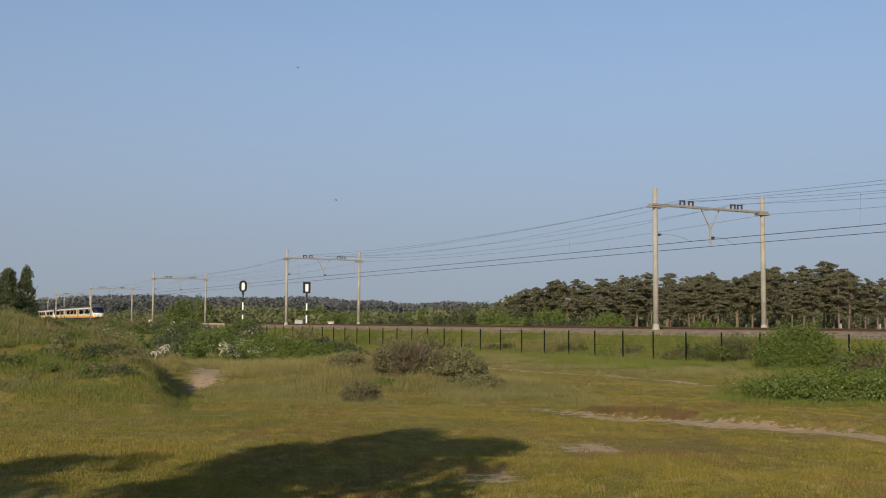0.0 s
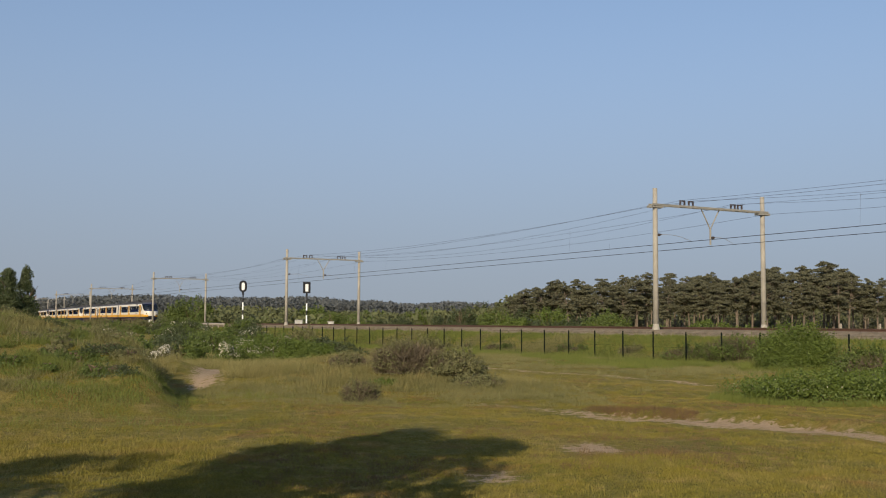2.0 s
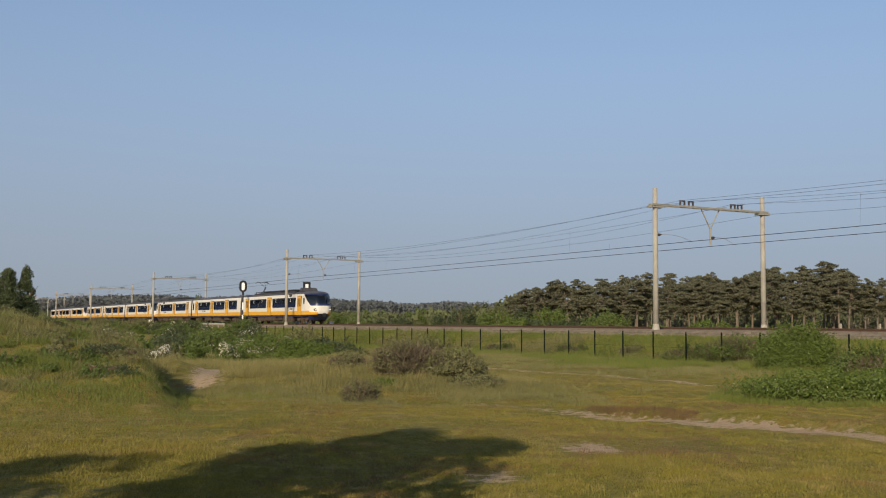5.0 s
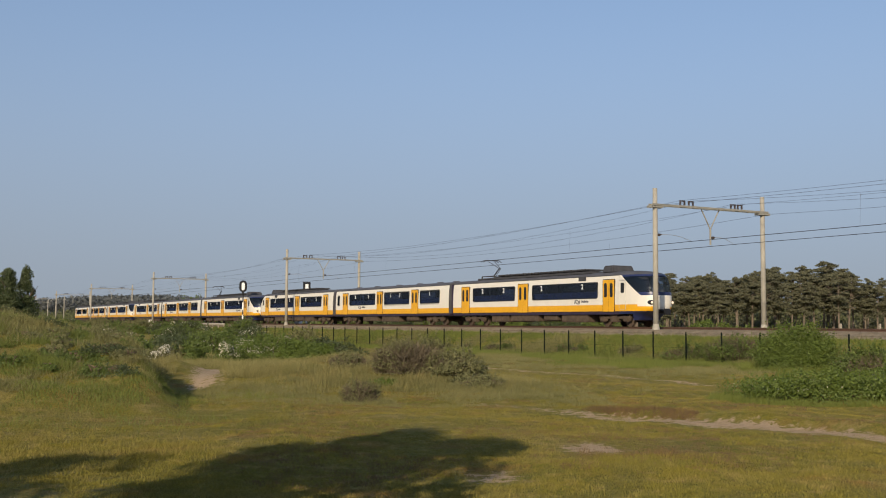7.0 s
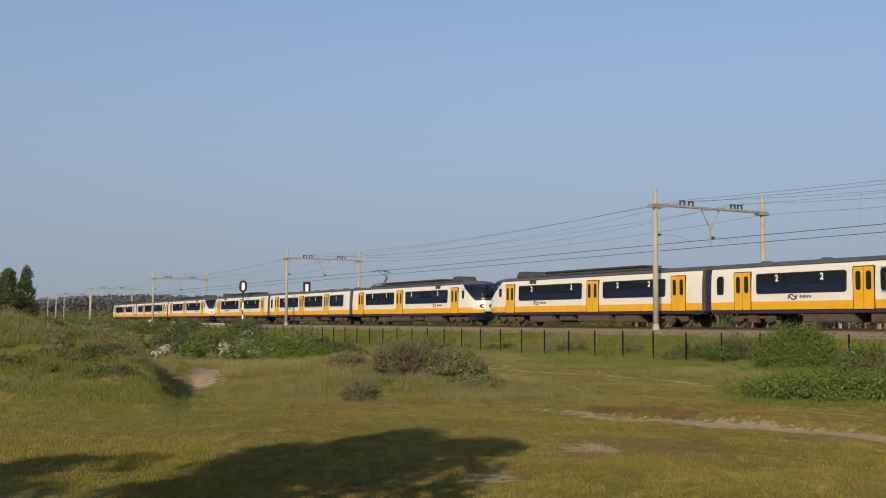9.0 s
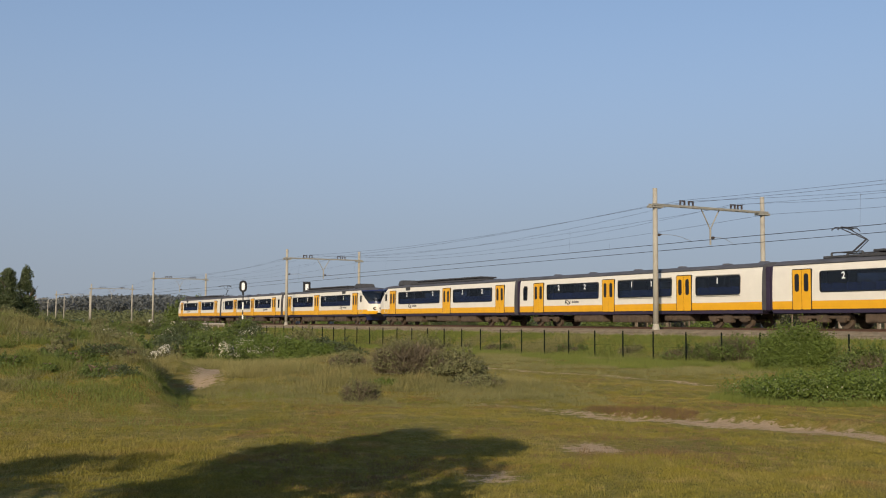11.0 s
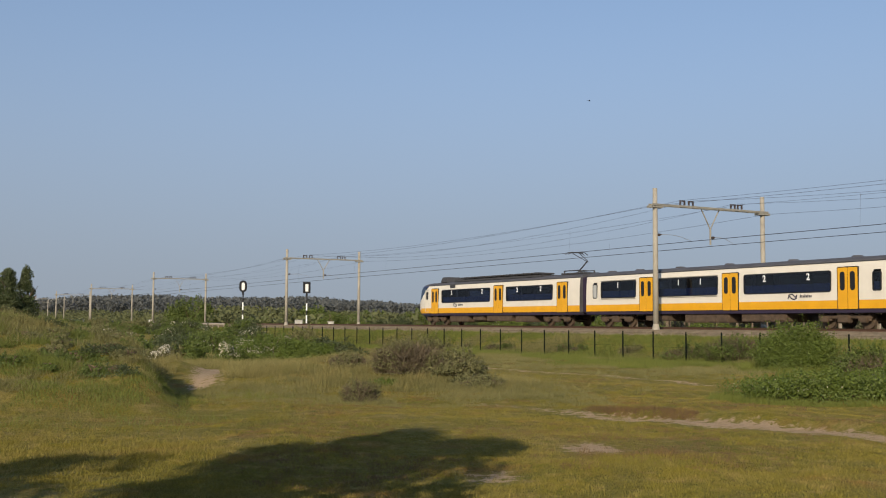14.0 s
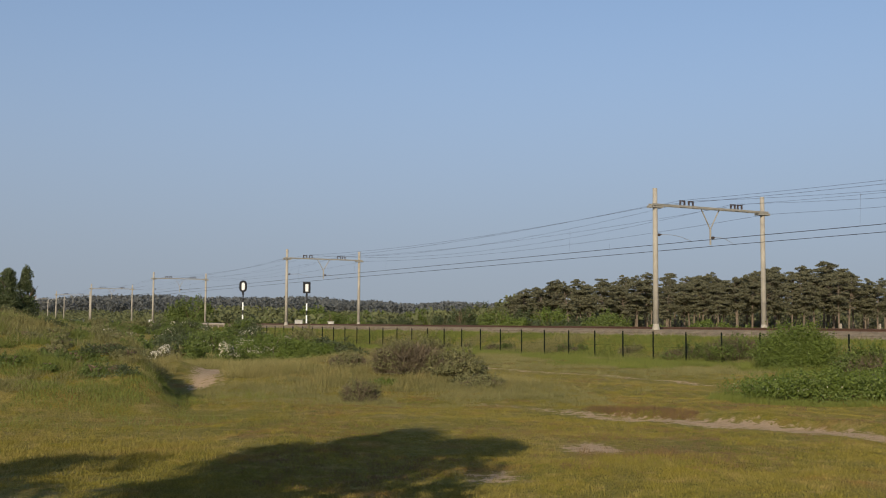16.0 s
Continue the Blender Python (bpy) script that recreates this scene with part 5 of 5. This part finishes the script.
    # scrub that screens the foot of the line
    for k in range(34):
        s, off = r.uniform(112, 270), r.uniform(-10, -3.2)
        p = at(s, off)
        top = r.uniform(1.9, 2.75)
        shrub("lineside_shrub", p.x, p.y, r.uniform(1.5, 3.2), 1.6, max(0.8, top - ground_z(p.x, p.y)), 5200, 0.085, (M_LEAF, M_LEAF_DK, M_LEAF_GREY)[k % 3], ("green lineside shrub below the track", "dark green lineside shrub below the track", "grey-green lineside shrub below the track")[k % 3], seed=340 + k, lumps=14, group="lineside shrubs", blossom=(300 if k % 5 == 0 else 0))
    # weeds along the fence
    for k in range(16):
        s = r.uniform(22, 74)
        p = at(s, r.uniform(-6.6, -4.0))
        shrub("weed_clump", p.x, p.y, r.uniform(0.5, 1.1), 0.5, r.uniform(0.35, 0.75), 2200, 0.035, (M_LEAF_GREY, M_LEAF)[k % 2], "brownish green weed clump behind the fence", "weeds", seed=200 + k, lumps=8, twigs=500, group="weeds behind the fence")
    # scrub right behind the line
    for k in range(46):
        s, off = r.uniform(40, 190), r.uniform(14, 34)
        p = at(s, off)
        h, w = r.uniform(1.6, 3.6), r.uniform(1.5, 3.0)
        if s < 82:
            h, w = h * 0.36, w * 0.7
        shrub("scrub_bush", p.x, p.y, w, w, h, 4200, 0.10, (M_LEAF, M_LEAF_DK, M_LEAF_BR)[k % 3], "green scrub bush behind the railway", seed=120 + k, lumps=14, group="scrub behind the railway", blossom=(250 if k % 7 == 0 else 0))
    for k, (x, y, w, h) in enumerate([(-54.0, 232, 6.5, 6.6), (-47, 240, 4.5, 4.6), (-26, 215, 4.5, 4.8), (-31, 250, 5.0, 4.2), (-4, 230, 4.0, 4.4), (9, 240, 4.5, 5.2), (-15, 226, 4.0, 3.8)]):
        shrub("thicket", x, y, w, w * 0.6, h, 9000, 0.20, (M_LEAF, M_LEAF_DK)[k % 2], "tall rounded green thicket behind the railway", seed=400 + k, lumps=24, group="thickets behind the railway")
    shrub("dark_bush", 12.6, 54.7, 1.8, 0.9, 0.95, 6000, 0.045, M_LEAF, "dark thin bush with brown twigs at the fence", seed=410, twigs=1800)
    # trees behind the camera that throw the long shadows
    broad_tree("shade_tree", -6.3, 0.4, 9.2, 1.75, 1.8, 5400, 0.12, M_LEAF, "leafy tree whose shadow falls on the meadow", 9, bare=0.34, lumps=50)
    broad_tree("shade_tree", -4.25, 2.2, 7.5, 1.9, 1.6, 5600, 0.11, M_LEAF, "leafy tree whose shadow falls on the meadow", 11, bare=0.16, lumps=54)
    broad_tree("shade_tree", -9.9, -0.6, 8.0, 2.5, 2.2, 9000, 0.12, M_LEAF, "leafy tree whose shadow falls on the meadow", 10, bare=0.08, lumps=54)


build_shrubs()


def blades(name, x, y, h, lean, width, material, label, seed, category="grass"):
    """Grass blades of two triangles' height on the ground."""
    r = np.random.RandomState(seed)
    n = len(x)
    z = height(x, y)
    a = r.uniform(0, 2 * np.pi, n)
    b = r.uniform(0, 2 * np.pi, n)
    hh = h * r.uniform(0.5, 1.25, n)
    wx, wy = np.cos(a) * width, np.sin(a) * width
    lx, ly = np.cos(b) * lean * hh * r.uniform(0.2, 1, n), np.sin(b) * lean * hh * r.uniform(0.2, 1, n)
    base = np.stack([x, y, z - 0.01], 1)
    v = np.stack([base + np.stack([wx, wy, 0 * x], 1), base - np.stack([wx, wy, 0 * x], 1), base + np.stack([lx, ly, hh], 1)], 1)
    return tagged(raw(name, v.reshape(-1, 3), np.arange(n * 3).reshape(n, 3), material), label, category, kind="stuff")


def tufts(name, cx, cy, per, radius, h, width, material, label, seed, lean=0.75):
    """Clumps of blades that spread outwards; radius and h are given for each clump."""
    r = np.random.RandomState(seed)
    n = len(cx)
    grow = r.uniform(0.55, 1.35, n)
    ang, q = r.uniform(0, 2 * np.pi, (n, per)), np.sqrt(r.uniform(0, 1, (n, per)))
    rad = (radius * grow)[:, None] * q
    x, y = (cx[:, None] + np.cos(ang) * rad).ravel(), (cy[:, None] + np.sin(ang) * rad).ravel()
    hh = ((h * grow)[:, None] * (1 - 0.45 * q * q) * r.uniform(0.55, 1.2, (n, per))).ravel()
    out = ang.ravel() + r.normal(0, 0.7, n * per)
    l = hh * lean * q.ravel() * r.uniform(0.3, 1.2, n * per)
    a = r.uniform(0, 2 * np.pi, n * per)
    base = np.stack([x, y, height(x, y) - 0.01], 1)
    w = np.stack([np.cos(a), np.sin(a), 0 * a], 1) * width
    v = np.stack([base + w, base - w, base + np.stack([np.cos(out) * l, np.sin(out) * l, hh], 1)], 1)
    return tagged(raw(name, v.reshape(-1, 3), np.arange(n * per * 3).reshape(-1, 3), material), label, "grass", kind="stuff")


def build_tufts():
    r = np.random.RandomState(61)
    # the meadow before the camera
    n = 17000
    y = 10.8 * (42 / 10.8) ** r.uniform(0, 1, n)
    x = r.uniform(-0.46, 0.46, n) * y
    k = (sand_mask(x, y) < 0.15) & (waves(x, y, 0.9, 91) + 0.6 * waves(x, y, 2.7, 92) + r.normal(0, 0.4, n) > -0.25)
    x, y = x[k], y[k]
    tufts("meadow_tufts", x, y, 36, np.full(len(x), 0.13), 0.055 + 0.02 * waves(x, y, 0.7, 93), 0.005, M_TURF, "small uneven tufts in the grazed meadow", 62, 1.0)
    n = 4400
    y = 11 * (30 / 11) ** r.uniform(0, 1, n)
    x = r.uniform(-0.2, 0.46, n) * y
    k = (sand_mask(x, y) < 0.2) & (waves(x, y, 0.8, 94) + 0.4 * waves(x, y, 2.0, 95) > 0.2)
    bare = np.arange(n) < 260
    x[bare], y[bare] = r.normal(3.4, 0.8, 260), r.normal(15.7, 0.8, 260)
    k |= bare
    tufts("sorrel_tufts", x[k], y[k], 30, np.full(k.sum(), 0.10), np.full(k.sum(), 0.055), 0.005, M_SORREL, "low reddish sorrel among the grass", 63, 0.9)
    # the bank beside the footpath
    n = 900
    s, u = r.uniform(2.0, 16.0, n), r.uniform(0.50, 0.85, n)
    x, y = 1.0 + 0.629 * s + 0.778 * u, 26.0 - 0.778 * s + 0.629 * u
    k = waves(x, y, 1.3, 96) > 0.12
    tufts("bank_tufts", x[k], y[k], 36, np.full(k.sum(), 0.11), np.full(k.sum(), 0.085), 0.005, M_SORREL, "dark reddish growth on the path's low bank", 64, 0.9)
    # the mound
    n = 7200
    y = r.uniform(22.5, 37.5, n)
    d = 9.5 * r.uniform(0, 1, n) ** 0.8
    x = -6.75 - 0.34 * (y - 26.5) - d
    k = waves(x, y, 1.1, 97) + 0.7 * waves(x, y, 2.6, 98) + r.normal(0, 0.35, n) + 0.9 * (smooth01((y - 24.0) / 4.5) - 0.75) > -0.1
    x, y = x[k], y[k]
    m = waves(x, y, 1.6, 99) + 0.5 * waves(x, y, 4.1, 100) + r.normal(0, 0.25, len(x))
    h = (0.12 + 0.16 * smooth01((y - 24.5) / 4.0)) * (1 + 0.3 * waves(x, y, 1.9, 101))
    for lo, hi, mt, nm, lab in ((-9, -0.25, M_GREENGRASS, "green_tufts", "green grass tufts covering the mound"), (-0.25, 0.45, M_SAGE, "sage_tufts", "grey-green dune plants covering the mound"), (0.45, 9, M_TALL, "dry_tufts", "dry straw-coloured tufts on the mound")):
        k = (m >= lo) & (m < hi)
        tufts(nm, x[k], y[k], 85, np.full(k.sum(), 0.24), h[k], 0.007, mt, lab, 65, 1.1)
    # the hummocks, and the rough strip between the meadow and the fence
    n = 1500
    x, y = r.normal(-2.4, 2.6, n), r.normal(33.2, 1.7, n)
    k = (sand_mask(x, y) < 0.3) & (x > -6.3) & (waves(x, y, 1.5, 102) + r.normal(0, 0.3, n) > 0.1)
    x, y = x[k], y[k]
    g = waves(x, y, 1.2, 103) > 0.2
    tufts("dry_tufts", x[~g], y[~g], 56, np.full((~g).sum(), 0.18), np.full((~g).sum(), 0.30), 0.006, M_TALL, "dry straw-coloured tufts on the hummock", 66, 1.0)
    tufts("sage_tufts", x[g], y[g], 56, np.full(g.sum(), 0.18), np.full(g.sum(), 0.22), 0.006, M_SAGE, "grey-green dune plants on the hummock", 67)
    n = 1500
    x, y = r.uniform(-7, 4, n), 31.5 - 7.0 * r.uniform(0, 1, n) ** 1.4
    k = (sand_mask(x, y) < 0.3) & (waves(x, y, 1.1, 110) + r.normal(0, 0.3, n) > -0.1)
    tufts("meadow_tufts", x[k], y[k], 50, np.full(k.sum(), 0.20), 0.07 + 0.016 * (y[k] - 24.5), 0.006, M_SAGE, "longer grass at the hummock's foot", 74, 1.1)
    n = 5200
    s, o = r.uniform(18, 62, n), r.uniform(-20.0, -7.3, n)
    q = LEG_LINE + o + np.array([bend(a) for a in s])
    x, y = NV.x * q + DV.x * s, NV.y * q + DV.y * s
    k = (sand_mask(x, y) < 0.3) & (waves(x, y, 0.8, 104) + 0.6 * waves(x, y, 2.2, 105) + 0.10 * (o + 15) + r.normal(0, 0.3, n) > 0.0)
    x, y, o = x[k], y[k], o[k]
    g = waves(x, y, 0.7, 106) + 0.16 * (o + 12.5) > 0.1
    tufts("lush_tufts", x[g], y[g], 44, np.full(g.sum(), 0.22), np.full(g.sum(), 0.20), 0.008, M_GREENGRASS, "lush green tufts along the fence", 68)
    tufts("sage_tufts", x[~g], y[~g], 44, np.full((~g).sum(), 0.22), np.full((~g).sum(), 0.17), 0.008, M_SAGE, "pale flowering grass before the fence", 69)
    # round the feet of the bushes
    for cx, cy, rx, ry, n, hh in ((14.8, 45.2, 2.1, 1.8, 260, 0.34), (10.5, 27.5, 3.4, 1.9, 420, 0.20), (14.3, 27.2, 2.7, 1.8, 260, 0.20), (-0.9, 32.0, 1.5, 1.3, 200, 0.20), (0.6, 31.0, 1.5, 1.0, 200, 0.17), (-1.98, 26.4, 0.65, 0.6, 60, 0.15)):
        a, q = r.uniform(0, 2 * np.pi, n), r.uniform(0.86, 1.12, n)
        x, y = cx + np.cos(a) * rx * q, cy + np.sin(a) * ry * q
        tufts("foot_tufts", x, y, 44, np.full(n, 0.16), np.full(n, hh), 0.006, M_GREENGRASS if cx > 5 else M_SAGE, "taller grass round the foot of a bush", 71)
    # the slope behind the fence
    n = 3600
    s, o = r.uniform(18, 90, n), r.uniform(-6.8, -1.9, n)
    q = LEG_LINE + o + np.array([bend(a) for a in s])
    x, y = NV.x * q + DV.x * s, NV.y * q + DV.y * s
    g = waves(x, y, 0.5, 108) + 0.5 * waves(x, y, 1.7, 109) + 0.15 * (o + 4.5) + r.normal(0, 0.2, n)
    k, j = g > 0.1, g < -0.45
    tufts("lush_tufts", x[k], y[k], 40, np.full(k.sum(), 0.25), np.full(k.sum(), 0.26), 0.010, M_GREENGRASS, "lush green tufts on the railway slope", 72)
    tufts("sage_tufts", x[j], y[j], 40, np.full(j.sum(), 0.25), np.full(j.sum(), 0.34), 0.009, M_SAGE, "brownish weeds on the railway slope", 73)
    # behind the mound, among the shrubs
    n = 2600
    y = r.uniform(38, 62, n)
    x = r.uniform(-0.42, -0.13, n) * y
    k = (sand_mask(x, y) < 0.3) & (waves(x, y, 0.7, 107) + r.normal(0, 0.3, n) > -0.3)
    tufts("dry_tufts", x[k], y[k], 44, np.full(k.sum(), 0.28), np.full(k.sum(), 0.34), 0.010, M_TALL, "dry straw-coloured grass among the dune shrubs", 70)


def build_grass():
    r = np.random.RandomState(15)

    def field(n, y0, y1, side):
        u = r.uniform(0, 1, n)
        y = y0 * (y1 / y0) ** u
        x = r.uniform(-1, 1, n) * side * y
        return x, y
    x, y = field(330000, 10.5, 44, 0.47)
    keep = (sand_mask(x, y) < r.uniform(0.25, 0.75, len(x))) & (waves(x, y, 1.6, 41) + r.normal(0, 0.5, len(x)) > -0.7)
    x, y = x[keep], y[keep]
    blades("short_grass", x, y, 0.030 + 0.012 * waves(x, y, 1.1, 44), 1.2, 0.0055, M_TURF, "short grazed olive and straw coloured grass", 16)
    # tufts along the fence and on the slope
    s, o = r.uniform(15, 150, 120000), r.uniform(-9.5, -1.6, 120000)
    e = np.maximum(0, s - 40)
    q = LEG_LINE + o + 0.5 * CURVE * e * e
    x, y = NV.x * q + DV.x * s, NV.y * q + DV.y * s
    blades("lush_grass", x, y, 0.16 + 0.14 * np.exp(-((o + 7.2) / 1.0) ** 2) + 0.05 * waves(x, y, 1.0, 48), 0.6, 0.012, M_GREENGRASS, "lush green grass on the railway slope", 17)
    # tall dry grass on hummocks and mound
    for cx, cy, sx, sy, n, hh, sd in ((-3.5, 33.6, 1.5, 1.4, 16000, 0.30, 1), (-1.2, 32.0, 1.6, 1.0, 9000, 0.24, 2), (-9.8, 39.5, 1.0, 2.2, 9000, 0.35, 3), (-11.5, 28.5, 2.6, 3.2, 20000, 0.24, 4), (-10.5, 25.0, 2.8, 2.6, 70000, 0.17, 4), (-5.6, 32.0, 0.7, 1.8, 5000, 0.22, 5), (-12.0, 44.0, 3.2, 3.0, 9000, 0.32, 6), (-5.5, 42.0, 2.6, 2.5, 8000, 0.3, 7), (1.9, 31.5, 0.8, 0.8, 2500, 0.25, 8)):
        x, y = r.normal(cx, sx, n), r.normal(cy, sy, n)
        k = (sand_mask(x, y) < 0.35) & (seg_dist(x, y, SAND_SLOPE) > 1.0) & (seg_dist(x, y, [(-6.0, 29.0), (-7.0, 34.0)]) > 0.8) & (waves(x, y, 1.8, 60 + sd) + 0.5 * waves(x, y, 4.5, 80 + sd) > 0.0)
        blades("tall_grass", x[k], y[k], hh * (0.85 + 0.35 * waves(x[k], y[k], 1.4, 70 + sd)), 0.95, 0.0055, M_GREENGRASS if sd == 4 else M_TALL, "tall dry straw-coloured dune grass", 20 + sd)


build_grass()
build_tufts()


motions()
